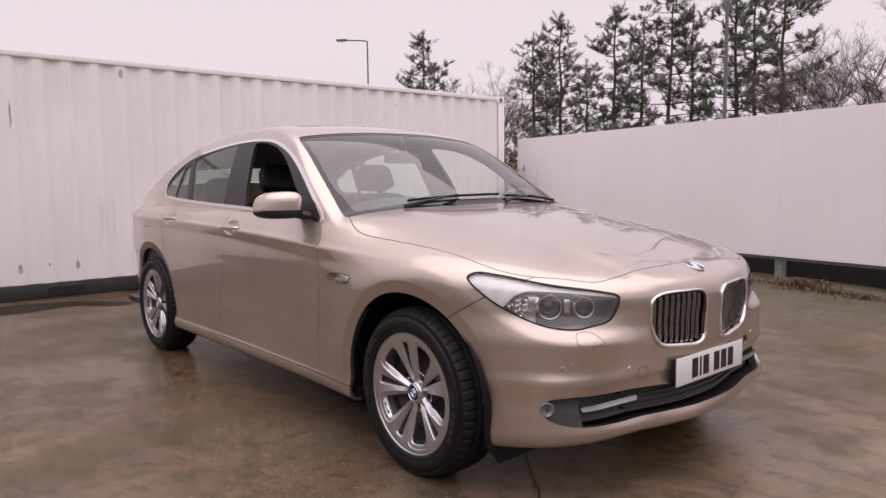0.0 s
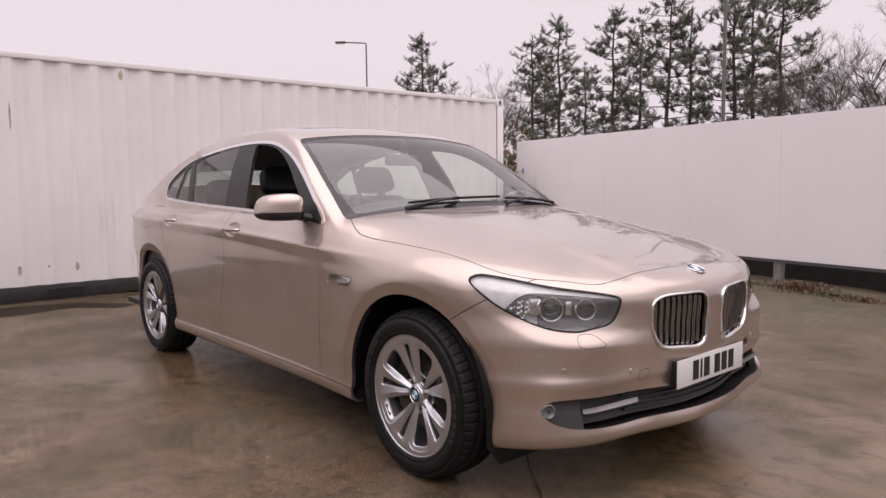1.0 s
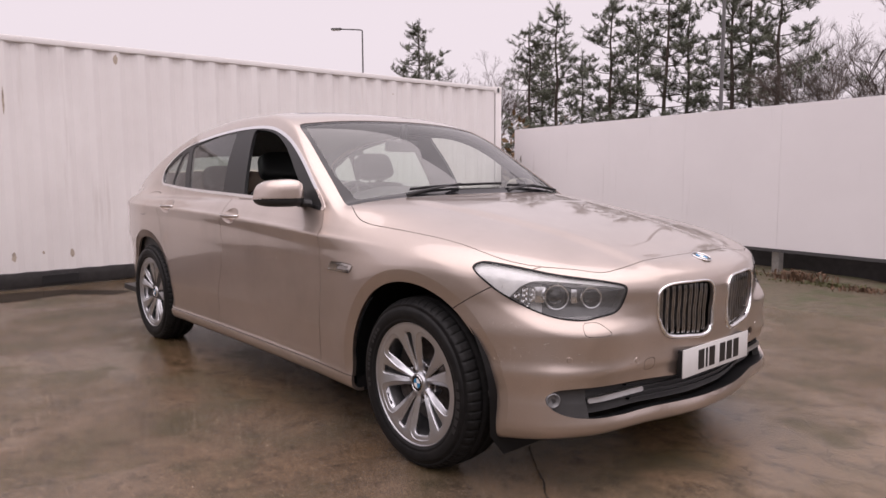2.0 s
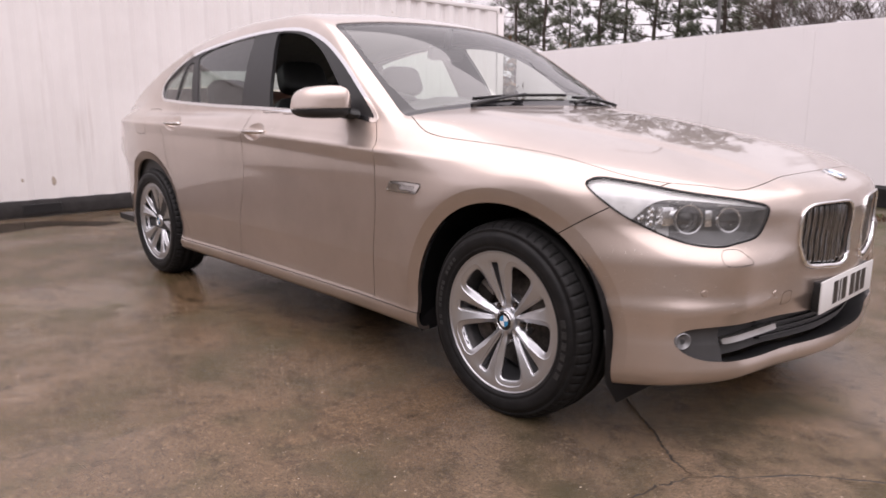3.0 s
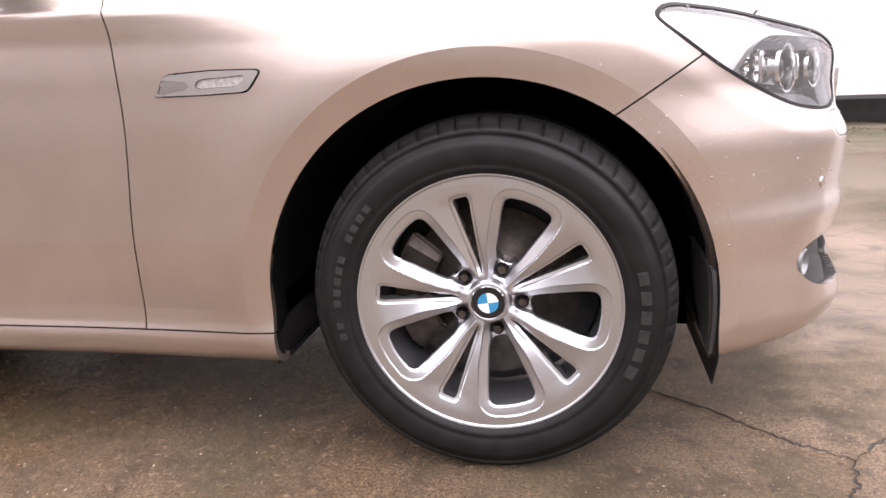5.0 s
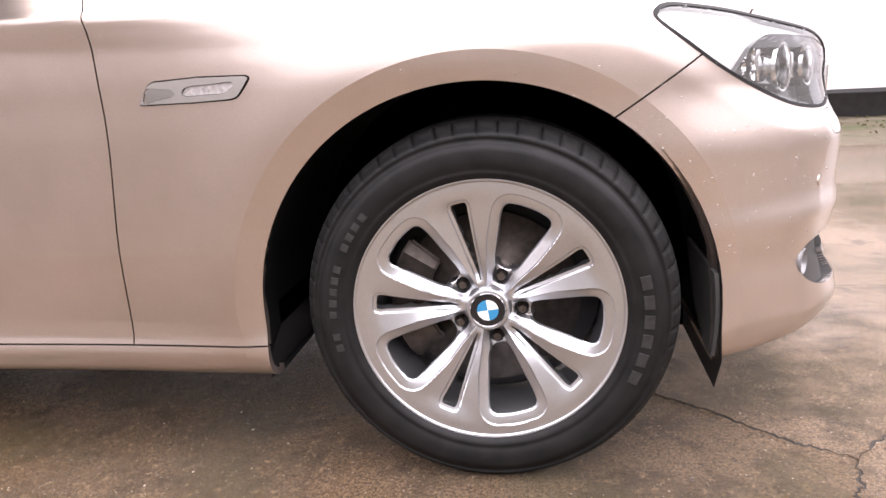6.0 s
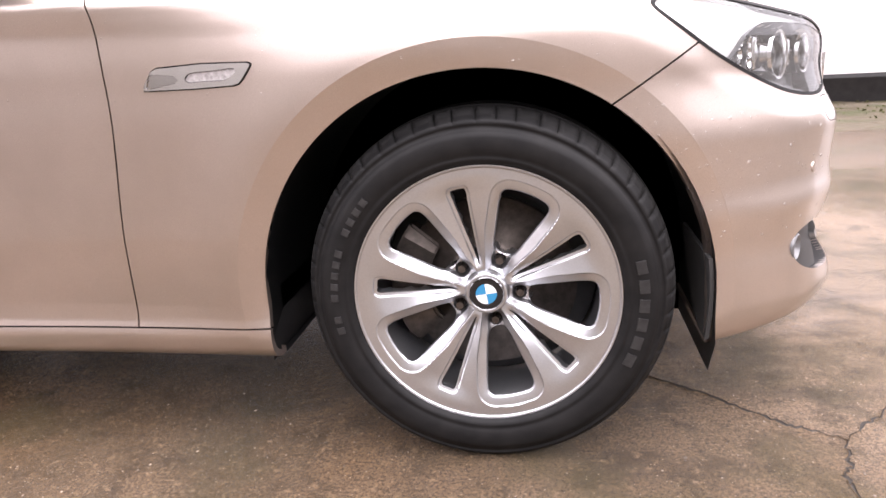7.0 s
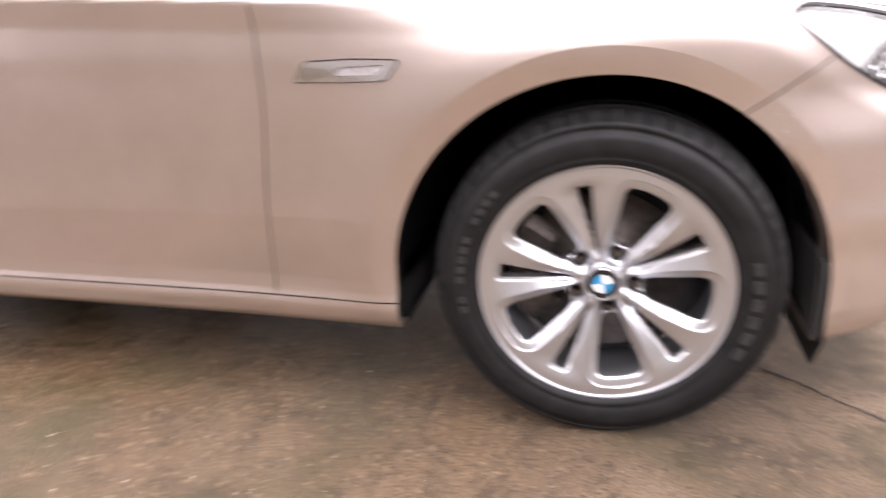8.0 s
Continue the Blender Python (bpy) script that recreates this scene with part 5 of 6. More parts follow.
# ---- wheel housings ----
def liner(xw, ra, out):
    def make(bm):
        r = ra + 0.010
        pts = [(-r - 0.008, 0.20 if xw > -1 else 0.275), (-r, WHEEL_Z - 0.05)] + [(r * math.cos(q), WHEEL_Z + r * math.sin(q)) for q in np.linspace(math.pi, 0, 36)] + [(r, WHEEL_Z - 0.05), (r + 0.002, 0.235)]
        rows = []
        for ya in (out, 0.85, 0.70, 0.52):
            rows.append([bm.verts.new((xw + x * (1 if ya < out else 0.992), -ya, z if ya == out or i < len(pts) - 1 else 0.15)) for i, (x, z) in enumerate(pts)])
        for a, b in zip(rows, rows[1:]):
            for i in range(len(pts) - 1):
                bm.faces.new((a[i], a[i + 1], b[i + 1], b[i]))
        bm.faces.new(rows[-1])
        bmesh.ops.solidify(bm, geom=list(bm.faces), thickness=-0.004)
        return bm
    return make


for xw, ra, out in zip(ARCH_X, ARCH, (0.918, 0.868)):
    place_parts(liner(xw, ra, out), "wheel_housing", BLACK, car)
place_parts(lambda bm: box(bm, -0.446, -0.436, -0.915, -0.45, 0.207, 0.36, 0.003), "sill_end", BLACK, car)


def flap(bm):
    n, rows = 12, []
    for i in range(n + 1):
        t = i / n
        z = 0.40 - 0.165 * t
        x = -0.008 + math.sqrt(max(0.418 ** 2 - (z - WHEEL_Z) ** 2, 0.1)) + 0.012 * t * t
        out = 0.912 - 0.02 * t
        wide = 0.26 * (1 - 0.75 * t ** 3)
        rows.append([bm.verts.new((x + dx, -y, z)) for dx, y in ((-0.004, out), (-0.004, out - wide), (0.003, out - wide), (0.003, out))])
    for a, b in zip(rows, rows[1:]):
        for k in range(4):
            bm.faces.new((a[k], a[(k + 1) % 4], b[(k + 1) % 4], b[k]))
    bm.faces.new(rows[0]), bm.faces.new(rows[-1])
    bmesh.ops.recalc_face_normals(bm, faces=bm.faces)
    return bm


place_parts(flap, "splash_guard", GAP, car, "black plastic flap")


# ---- wipers, parked at the foot of the windscreen ----
def wiper(y0, y1, pivot):
    def on(y, back, up):
        x = -0.50 - back - SWEEP * y * y
        return Vector((x, y, surf_z(x, y) + up))
    ys = np.linspace(y0, y1, 15)
    w = part("wiper", smooth(tube(bmesh.new(), [on(y, 0.075 + 0.02 * (y - y0), 0.014) for y in ys], 0.0048, 6)), BLACK, car, "black wiper")
    part("rubber", smooth(tube(bmesh.new(), [on(y, 0.078 + 0.02 * (y - y0), 0.006) for y in ys], [0.004] * 15, 6)), RUBBER, w)
    mid = (y0 + y1) / 2
    part("arm", smooth(tube(bmesh.new(), [on(pivot, 0.012, 0.012), on(pivot + (mid - pivot) * 0.15, 0.02, 0.02), on(pivot + (mid - pivot) * 0.6, 0.05, 0.024), on(mid, 0.078, 0.020)], [0.011, 0.009, 0.006, 0.005], 8)), BLACK, w)


wiper(-0.46, 0.18, -0.52)
wiper(0.22, 0.74, 0.16)


# ---- cabin ----
inner = clip(SKIN, lambda V: np.minimum.reduce([-dlo_f(V) - 0.012, -screen_f(V) + 0.02, -0.72 - V[:, 0], V[:, 0] + 3.4, V[:, 2] - 0.30]))
inner = clip(inner, lambda V: -screen_f(V))
lining, trim = rest_after(shifted(inner, -0.03), lambda V: V[:, 2] - 1.16, 0.0)
whole("headlining", lining, HEADLINER, car, 0.0)
both("door_lining", largest(trim), CLOTH, car, 0.0)
deck = bmesh.new()
box(deck, -3.9, -0.46, -0.86, 0.86, 0.26, 0.30)
part("cabin_floor", deck, BLACK, car)


def dashboard():
    bm = bmesh.new()
    prof = [(-0.62, 0.60), (-0.60, 1.0), (-0.66, 1.055), (-0.82, 1.075), (-0.98, 1.055), (-1.06, 1.01), (-1.08, 0.95), (-1.02, 0.80), (-1.0, 0.5)]
    rows = []
    for y in np.linspace(-0.78, 0.78, 25):
        hood = 0.045 * math.exp(-((y + 0.38) / 0.17) ** 4)
        rows.append([bm.verts.new((x - (0.12 * y * y), y, z + (hood if x < -0.8 and z > 0.94 else 0))) for x, z in prof])
    for a, b in zip(rows, rows[1:]):
        for i in range(len(prof) - 1):
            bm.faces.new((a[i], a[i + 1], b[i + 1], b[i]))
    bmesh.ops.recalc_face_normals(bm, faces=bm.faces)
    return smooth(bm, 50)


part("dashboard", dashboard(), CLOTH, car, "black dashboard")
m = Matrix.Translation((-1.13, -0.38, 0.965)) @ pose(0, 0, 0, 0, 65, 0)
wheel_rim = part("steering_wheel", smooth(tube(bmesh.new(), [m @ Vector((0.185 * math.cos(q), 0.185 * math.sin(q), 0)) for q in np.linspace(0, 2 * math.pi, 48, endpoint=False)], 0.015, 10, True)), CLOTH, car, "black leather steering wheel")
part("boss", smooth(box(bmesh.new(), -0.07, 0.07, -0.085, 0.085, -0.025, 0.02, 0.02, m)), CLOTH, wheel_rim)
for q in (0.0, 2.3, -2.3):
    part("spoke", smooth(tube(bmesh.new(), [m @ Vector((0.05 * math.cos(q + math.pi), 0.05 * math.sin(q + math.pi), 0)), m @ Vector((0.18 * math.cos(q + math.pi), 0.18 * math.sin(q + math.pi), 0))], 0.014, 8)), CLOTH, wheel_rim)


def cushion(w, d, h, m, power=0.45):
    """A padded block with full, rounded edges."""
    bm = bmesh.new()
    n, k = 28, 15
    rings = []
    for j in range(k):
        q = -math.pi / 2 + math.pi * j / (k - 1)
        cq, sq = abs(math.cos(q)) ** power, math.copysign(abs(math.sin(q)) ** power, math.sin(q))
        ring = []
        for i in range(n):
            a = 2 * math.pi * i / n
            x, y = math.copysign(abs(math.cos(a)) ** power, math.cos(a)) * cq, math.copysign(abs(math.sin(a)) ** power, math.sin(a)) * cq
            ring.append(bm.verts.new(m @ Vector((x * d / 2, y * w / 2 * (1 - 0.06 * sq), h / 2 + sq * h / 2))))
        rings.append(ring)
    for a, b in zip(rings, rings[1:]):
        for i in range(n):
            bm.faces.new((a[i], a[(i + 1) % n], b[(i + 1) % n], b[i]))
    bmesh.ops.remove_doubles(bm, verts=bm.verts, dist=0.0005)
    bmesh.ops.recalc_face_normals(bm, faces=bm.faces)
    return smooth(bm, 70)


def seat(x, y, z, lean, w=0.52, back_h=0.62, head=True):
    s = part("seat", cushion(w, 0.52, 0.16, pose(x + 0.18, y, z - 0.02, 0, -6, 0)), CLOTH, car, "black leather seat")
    m = Matrix.Translation((x - 0.08, y, z + 0.10)) @ pose(0, 0, 0, 0, -lean, 0)
    part("backrest", cushion(w, 0.14, back_h, m, 0.35), CLOTH, s)
    if head:
        part("headrest", cushion(0.30, 0.12, 0.19, m @ Matrix.Translation((0.012, 0, back_h + 0.03)), 0.5), CLOTH, s)
        for o in (-0.06, 0.06):
            part("headrest_post", smooth(rod(bmesh.new(), m @ Vector((0, o, back_h - 0.05)), m @ Vector((0.01, o, back_h + 0.08)), 0.006)), CHROME, s)
    return s


for y in (-0.38, 0.38):
    seat(-1.78, y, 0.48, 20, 0.52, 0.57)
for y in (-0.40, 0.40):
    seat(-2.66, y, 0.50, 22, 0.66, 0.47)
# mirror on the screen, belts' pillars
mx = -1.20
mz = 1.352
rv = part("interior_mirror", smooth(box(bmesh.new(), -0.02, 0.02, -0.12, 0.12, -0.035, 0.035, 0.016, Matrix.Translation((mx - 0.06, 0, mz)) @ pose(0, 0, 0, 0, 12, 0))), BLACK, car, "black interior mirror")
part("mount", smooth(tube(bmesh.new(), [(mx - 0.05, 0, mz + 0.02), (mx - 0.03, 0, roof_z(mx - 0.03) - 0.006)], 0.02, 10)), BLACK, rv)
part("mirror_glass", box(bmesh.new(), -0.0235, -0.0215, -0.11, 0.11, -0.028, 0.028, 0.0, Matrix.Translation((mx - 0.06, 0, mz)) @ pose(0, 0, 0, 0, 12, 0)), CHROME, rv)


# ---- yard details ----
CRACK_DARK = plain("crack_shadow", (0.02, 0.015, 0.011), 0.7)


def verge_material():
    m, n, l, b = tree_of("mossy_dirt")
    col, f = noise_mix(n, l, 14.0, 0.35, 0.7, (0.070, 0.054, 0.031), (0.125, 0.098, 0.060), detail=9)
    col2, f2 = noise_mix(n, l, 3.0, 0.48, 0.62, col, (0.060, 0.062, 0.022), detail=8)
    l.new(col2, b.inputs["Base Color"])
    setp(b, rough=0.6)
    bump_of(n, l, b, f, 0.7, 0.02)
    return m


def ragged(pts, jitter, seed, steps=6):
    """A line broken into small uneven steps."""
    rnd = random.Random(seed)
    out = []
    for (x0, y0), (x1, y1) in zip(pts, pts[1:]):
        d = math.hypot(x1 - x0, y1 - y0)
        for k in range(steps):
            t = k / steps
            out.append((x0 + (x1 - x0) * t + rnd.uniform(-1, 1) * jitter, y0 + (y1 - y0) * t + rnd.uniform(-1, 1) * jitter))
    out.append(pts[-1])
    return out


def crack(pts, width, seed):
    rnd = random.Random(seed)
    line = ragged(pts, 0.005, seed)
    bm = bmesh.new()
    rows = []
    n = len(line)
    for i, (x, y) in enumerate(line):
        a, b = line[max(0, i - 1)], line[min(n - 1, i + 1)]
        d = Vector((b[0] - a[0], b[1] - a[1], 0)).normalized()
        s = Vector((-d.y, d.x, 0))
        w = width * rnd.uniform(0.35, 1.3) * min(1, 4 * (i + 1) / n, 4 * (n - i) / n)
        p = Vector((x, y, 0))
        rows.append([bm.verts.new(p + s * w * k + Vector((0, 0, z))) for k, z in ((-1.8, 0.0006), (-0.9, 0.0026), (-0.45, 0.0010), (0.45, 0.0010), (0.9, 0.0026), (1.8, 0.0006))])
    for a, b in zip(rows, rows[1:]):
        for k in range(5):
            bm.faces.new((a[k], a[k + 1], b[k + 1], b[k]))
    for f in bm.faces:
        f.normal_update()
    bmesh.ops.recalc_face_normals(bm, faces=bm.faces)
    me_ob = part("crack", bm, CONCRETE)
    me_ob.data.materials.append(CRACK_DARK)
    for i, p in enumerate(me_ob.data.polygons):
        p.material_index = 1 if i % 5 in (1, 2, 3) else 0
    return tagged(me_ob, "dark jagged crack across the wet concrete", "crack", kind="structure")


crack([(0.05, -0.31), (0.363, -0.586), (0.431, -0.634), (0.492, -0.690), (0.542, -0.741), (0.591, -0.785), (0.646, -0.810), (0.690, -0.839)], 0.0048, 3)
crack([(0.690, -0.839), (0.740, -0.786), (0.785, -0.747), (0.90, -0.60), (1.15, -0.42), (1.5, -0.1)], 0.0040, 4)
crack([(0.690, -0.839), (0.670, -0.898), (0.663, -0.934), (0.639, -0.966), (0.649, -0.989), (0.62, -1.1), (0.66, -1.35)], 0.0044, 5)


def flat_patch(outline, z, seed, jitter=0.03):
    pts = loop2(outline, 10)
    rnd = random.Random(seed)
    bm = bmesh.new()
    vs = [bm.verts.new((x + rnd.uniform(-jitter, jitter), y + rnd.uniform(-jitter, jitter), z)) for x, y in pts]
    bm.faces.new(vs)
    bmesh.ops.triangulate(bm, faces=bm.faces)
    bmesh.ops.recalc_face_normals(bm, faces=bm.faces)
    if bm.faces and sum(f.normal.z for f in bm.faces) < 0:
        bmesh.ops.reverse_faces(bm, faces=bm.faces)
    return bm


def water_material():
    m, n, l, b = tree_of("standing_water")
    col, f = noise_mix(n, l, 2.0, 0.3, 0.7, (0.030, 0.022, 0.016), (0.055, 0.042, 0.030))
    l.new(col, b.inputs["Base Color"])
    setp(b, rough=0.03, ior=1.33)
    return m


WATER = water_material()
for i, o in enumerate(([(-6.00, -1.7), (-5.95, -1.0), (-5.60, -0.55), (-5.35, -0.35), (-5.25, -0.55), (-5.55, -0.9), (-5.45, -1.4), (-5.65, -2.2), (-5.85, -2.6)],
                       [(-5.75, 0.1), (-5.70, 0.7), (-5.45, 0.85), (-5.52, 0.4), (-5.6, -0.1)])):
    tagged(part("puddle", flat_patch(o, 0.004, 11 + i, 0.025), WATER), "shallow dark puddle on the concrete", "puddle", kind="structure")


def verge():
    """A strip of mossy dirt between the slab's edge and the boards."""
    bm = bmesh.new()
    rnd = random.Random(2)
    d = (FENCE_B - FENCE_A).normalized()
    s = Vector((-d.y, d.x, 0))
    n = 160
    rows = []
    for i in range(n + 1):
        p = FENCE_A + d * (11.4 * i / n)
        edge = -1.75 - 0.15 * math.sin(i * 0.23) + rnd.uniform(-0.05, 0.05)
        row = []
        for k in range(13):
            t = k / 12
            q = p + s * (edge + (0.5 - edge) * t)
            h = 0.004 + 0.03 * sstep(0, 0.35, np.array(t)).item() * (0.6 + 0.8 * noise.noise(Vector((q.x * 2.1, q.y * 2.1, 0)))) if k else -0.004
            row.append(bm.verts.new((q.x, q.y, h)))
        rows.append(row)
    for a, b in zip(rows, rows[1:]):
        for k in range(12):
            bm.faces.new((a[k], b[k], b[k + 1], a[k + 1]))
    bmesh.ops.recalc_face_normals(bm, faces=bm.faces)
    if sum(f.normal.z for f in bm.faces) < 0:
        bmesh.ops.reverse_faces(bm, faces=bm.faces)
    tagged(part("verge", smooth(bm, 80), verge_material()), "mossy brown dirt strip along the hoarding", "verge", kind="structure")


verge()

DEAD_LEAF = plain("dead_leaf", (0.13, 0.075, 0.045), 0.7, 0.0, 0.45, 9.0)
GRASS = plain("weed_green", (0.085, 0.085, 0.032), 0.6, 0.0, 0.4, 9.0)


def weed(name, x, y, spread, height, count, mat, label, seed):
    rnd = random.Random(seed)
    bm = bmesh.new()
    for _ in range(count):
        a, r = rnd.uniform(0, 6.283), spread * abs(rnd.gauss(0, 0.5))
        base = Vector((x + r * math.cos(a) * 1.5, y + r * math.sin(a) * 0.7, 0.005))
        h = height * rnd.uniform(0.3, 1)
        lean = Vector((rnd.uniform(-1, 1), rnd.uniform(-1, 1), 0)) * h * 0.6
        w = Vector((rnd.uniform(-1, 1), rnd.uniform(-1, 1), 0)).normalized() * rnd.uniform(0.004, 0.014)
        p = [base - w * 0.6, base + w * 0.6, base + lean * 0.5 + Vector((0, 0, h * 0.7)) + w, base + lean + Vector((0, 0, h * 0.8)), base + lean * 0.5 + Vector((0, 0, h * 0.7)) - w]
        vs = [bm.verts.new(q) for q in p]
        bm.faces.new((vs[0], vs[1], vs[2], vs[4])), bm.faces.new((vs[4], vs[2], vs[3]))
    tagged(part(name, bm, mat), label, "weeds", kind="stuff")


weed("dead_weeds", -1.0, 5.2, 0.26, 0.15, 260, DEAD_LEAF, "withered brown weeds on the dirt strip", 1)
weed("dead_weeds", -0.2, 4.85, 0.22, 0.09, 170, DEAD_LEAF, "withered brown weeds on the dirt strip", 2)
weed("green_weeds", -0.55, 5.05, 0.4, 0.06, 260, GRASS, "low green weeds on the dirt strip", 3)
weed("green_weeds", -1.6, 5.35, 0.5, 0.05, 200, GRASS, "low green weeds on the dirt strip", 4)
weed("green_weeds", 2.6, 4.4, 0.9, 0.05, 300, GRASS, "low green weeds on the dirt strip", 5)


# ---- lamp columns ----
def lamp_column(x, y, height, reach, ang, label):
    t = thing("street_lamp", label, "street lamp", Matrix.Translation((x, y, 0)) @ pose(0, 0, 0, 0, 0, ang))
    part("column", smooth(tube(bmesh.new(), [(0, 0, 0), (0, 0, 1.4), (0, 0, 1.42), (0, 0, height)], [0.09, 0.09, 0.058, 0.045], 12)), COLUMN, t)
    part("arm", smooth(tube(bmesh.new(), [(0, 0, height - 0.08), (0, 0, height), (0.12, 0, height + 0.05), (reach * 0.6, 0, height + 0.10), (reach, 0, height + 0.13)], 0.038, 8)), COLUMN, t)
    bm = box(bmesh.new(), reach - 0.05, reach + 0.62, -0.13, 0.13, height + 0.09, height + 0.20, 0.045)
    part("lantern", smooth(bm), COLUMN, t, "grey lamp head")
    part("diffuser", smooth(box(bmesh.new(), reach + 0.05, reach + 0.56, -0.10, 0.10, height + 0.055, height + 0.095, 0.015)), LENS_FROST, t)
    return t


COLUMN = plain("column_paint", (0.055, 0.052, 0.052), 0.6, 0.1)
LENS_FROST = plain("frosted_lens", (0.6, 0.6, 0.58), 0.3)
lamp_column(2.225 - 0.821 * 45, -2.648 + 0.572 * 45, 10.0, 1.35, 222, "slim grey street lamp with one arm")
lamp_column(2.225 - 0.462 * 22, -2.648 + 0.880 * 22, 9.0, 1.2, 250, "tall grey street lamp among the pines")


# ---- trees ----
def bark_material():
    m, n, l, b = tree_of("bark")
    col, f = noise_mix(n, l, 12.0, 0.3, 0.7, (0.045, 0.034, 0.028), (0.095, 0.072, 0.058), stretch=(1, 1, 0.2))
    l.new(col, b.inputs["Base Color"])
    setp(b, rough=0.9)
    bump_of(n, l, b, f, 0.5, 0.02)
    return m


def leaf_material(name, c1, c2):
    m, n, l, b = tree_of(name)
    geo, ra, mx = n.new("ShaderNodeNewGeometry"), n.new("ShaderNodeMapRange"), n.new("ShaderNodeMixRGB")
    mx.inputs[1].default_value, mx.inputs[2].default_value = (*c1, 1), (*c2, 1)
    l.new(geo.outputs["Random Per Island"], mx.inputs[0]), l.new(mx.outputs[0], b.inputs["Base Color"])
    setp(b, rough=0.6)
    return m


BARK = bark_material()
TWIG = plain("twig_grey", (0.10, 0.08, 0.07), 0.9, 0.0, 0.3, 3.0)
NEEDLES = leaf_material("pine_needles", (0.060, 0.074, 0.050), (0.165, 0.175, 0.120))
BROWN_LEAVES = leaf_material("brown_leaves", (0.10, 0.055, 0.022), (0.20, 0.11, 0.04))
SHRUB_LEAVES = leaf_material("shrub_leaves", (0.050, 0.042, 0.030), (0.115, 0.090, 0.060))


def sticks(rods):
    """Thin tapered three-sided rods as one plain mesh."""
    V, T = [], []
    for p, q, r0, r1 in rods:
        d = (q - p).normalized()
        s = d.orthogonal().normalized()
        u = d.cross(s)
        i = len(V)
        for o, r in ((p, r0), (q, r1)):
            V += [o + s * r, o + (u * 0.866 - s * 0.5) * r, o - (u * 0.866 + s * 0.5) * r]
        T += [(i, i + 1, i + 4, i + 3), (i + 1, i + 2, i + 5, i + 4), (i + 2, i, i + 3, i + 5)]
    return V, T


def plain_mesh(name, V, T, mat, parent):
    me = bpy.data.meshes.new(name)
    me.from_pydata([tuple(v) for v in V], [], T)
    me.materials.append(mat)
    ob = new(name, me)
    ob.parent = parent
    return ob


def tuft(V, T, p, d, size, rnd, blades):
    """A brush of needles round a shoot at p along d."""
    d = d.normalized()
    s = d.orthogonal().normalized()
    u = d.cross(s)
    for k in range(blades):
        a = rnd.uniform(0, 6.283)
        t = rnd.uniform(-0.7, 0.6)
        side = s * math.cos(a) + u * math.sin(a)
        o = p + d * (t * size)
        tip = o + (side * 0.75 + d * rnd.uniform(0.3, 0.9)) * size * rnd.uniform(0.55, 0.9)
        w = d.cross(side) * size * 0.062
        i = len(V)
        V += [o - w, o + w, tip]
        T.append((i, i + 1, i + 2))


def pine(seed, height, low, width, density=1.0):
    """A pine: tapered trunk, whorls of upswept limbs, brushes of needles along them."""
    rnd = random.Random(seed)
    t = thing("pine_tree", "dark green pine tree with open upswept limbs", "tree", group="pines behind the boards")
    lean = Vector((rnd.uniform(-0.02, 0.02), rnd.uniform(-0.02, 0.02), 1))
    tr = bmesh.new()
    n = 14
    tube(tr, [lean * (height * i / n) + Vector((0.03 * math.sin(i * 1.3 + seed), 0.03 * math.cos(i * 1.7), 0)) for i in range(n + 1)], [0.015 + 0.10 * height / 9 * (1 - i / n) for i in range(n + 1)], 8)
    V, T, rods = [], [], []
    z = low
    while z < height - 0.25:
        f = (z - low) / (height - low)
        reach = width * (1 - f) ** 0.8 * (0.7 + 0.45 * math.sin(f * 7 + seed) ** 2) + 0.30
        for k in range(rnd.randint(3, 4)):
            a = rnd.uniform(0, 6.283)
            r = reach * rnd.uniform(0.4, 1.25)
            base = lean * z
            out = Vector((math.cos(a), math.sin(a), 0))
            rise = rnd.uniform(0.1, 0.5) * (0.45 + f)
            pts = [base + out * (r * q) + Vector((0, 0, r * rise * q ** 1.7)) for q in (0, 0.35, 0.7, 1.0)]
            rr = [0.028 * (1 - f) + 0.010, 0.017, 0.010, 0.005]
            rods += [(pts[g], pts[g + 1], rr[g], rr[g + 1]) for g in range(3)]
            for q in range(int((2 + r * 3.6) * density)):
                s = rnd.uniform(0.35, 1.0) ** 0.8
                p = base + out * (r * s) + Vector((0, 0, r * rise * s ** 1.7))
                sd = Vector((rnd.gauss(0, 1), rnd.gauss(0, 1), rnd.gauss(0.35, 0.35))) * 0.17 * (0.7 + r * 0.3)
                rods.append((p, p + sd, 0.006, 0.003))
                for e in (0.45, 0.75, 1.0):
                    up = Vector((sd.x, sd.y, abs(sd.z) * 0.5)).normalized() + Vector((0, 0, 0.8))
                    tuft(V, T, p + sd * e, up, rnd.uniform(0.14, 0.25), rnd, 13)
        z += rnd.uniform(0.30, 0.52) * (1 - 0.45 * f)
    for q in range(9):
        tuft(V, T, lean * (height - 0.09 * q) + Vector((rnd.uniform(-0.08, 0.08), rnd.uniform(-0.08, 0.08), 0)), Vector((0, 0, 1)), 0.2, rnd, 14)
    part("trunk", smooth(tr, 60), BARK, t)
    tagged(plain_mesh("branchwork", *sticks(rods), BARK, t), kind="stuff")
    tagged(plain_mesh("crown", V, T, NEEDLES, t), kind="stuff")
    return t


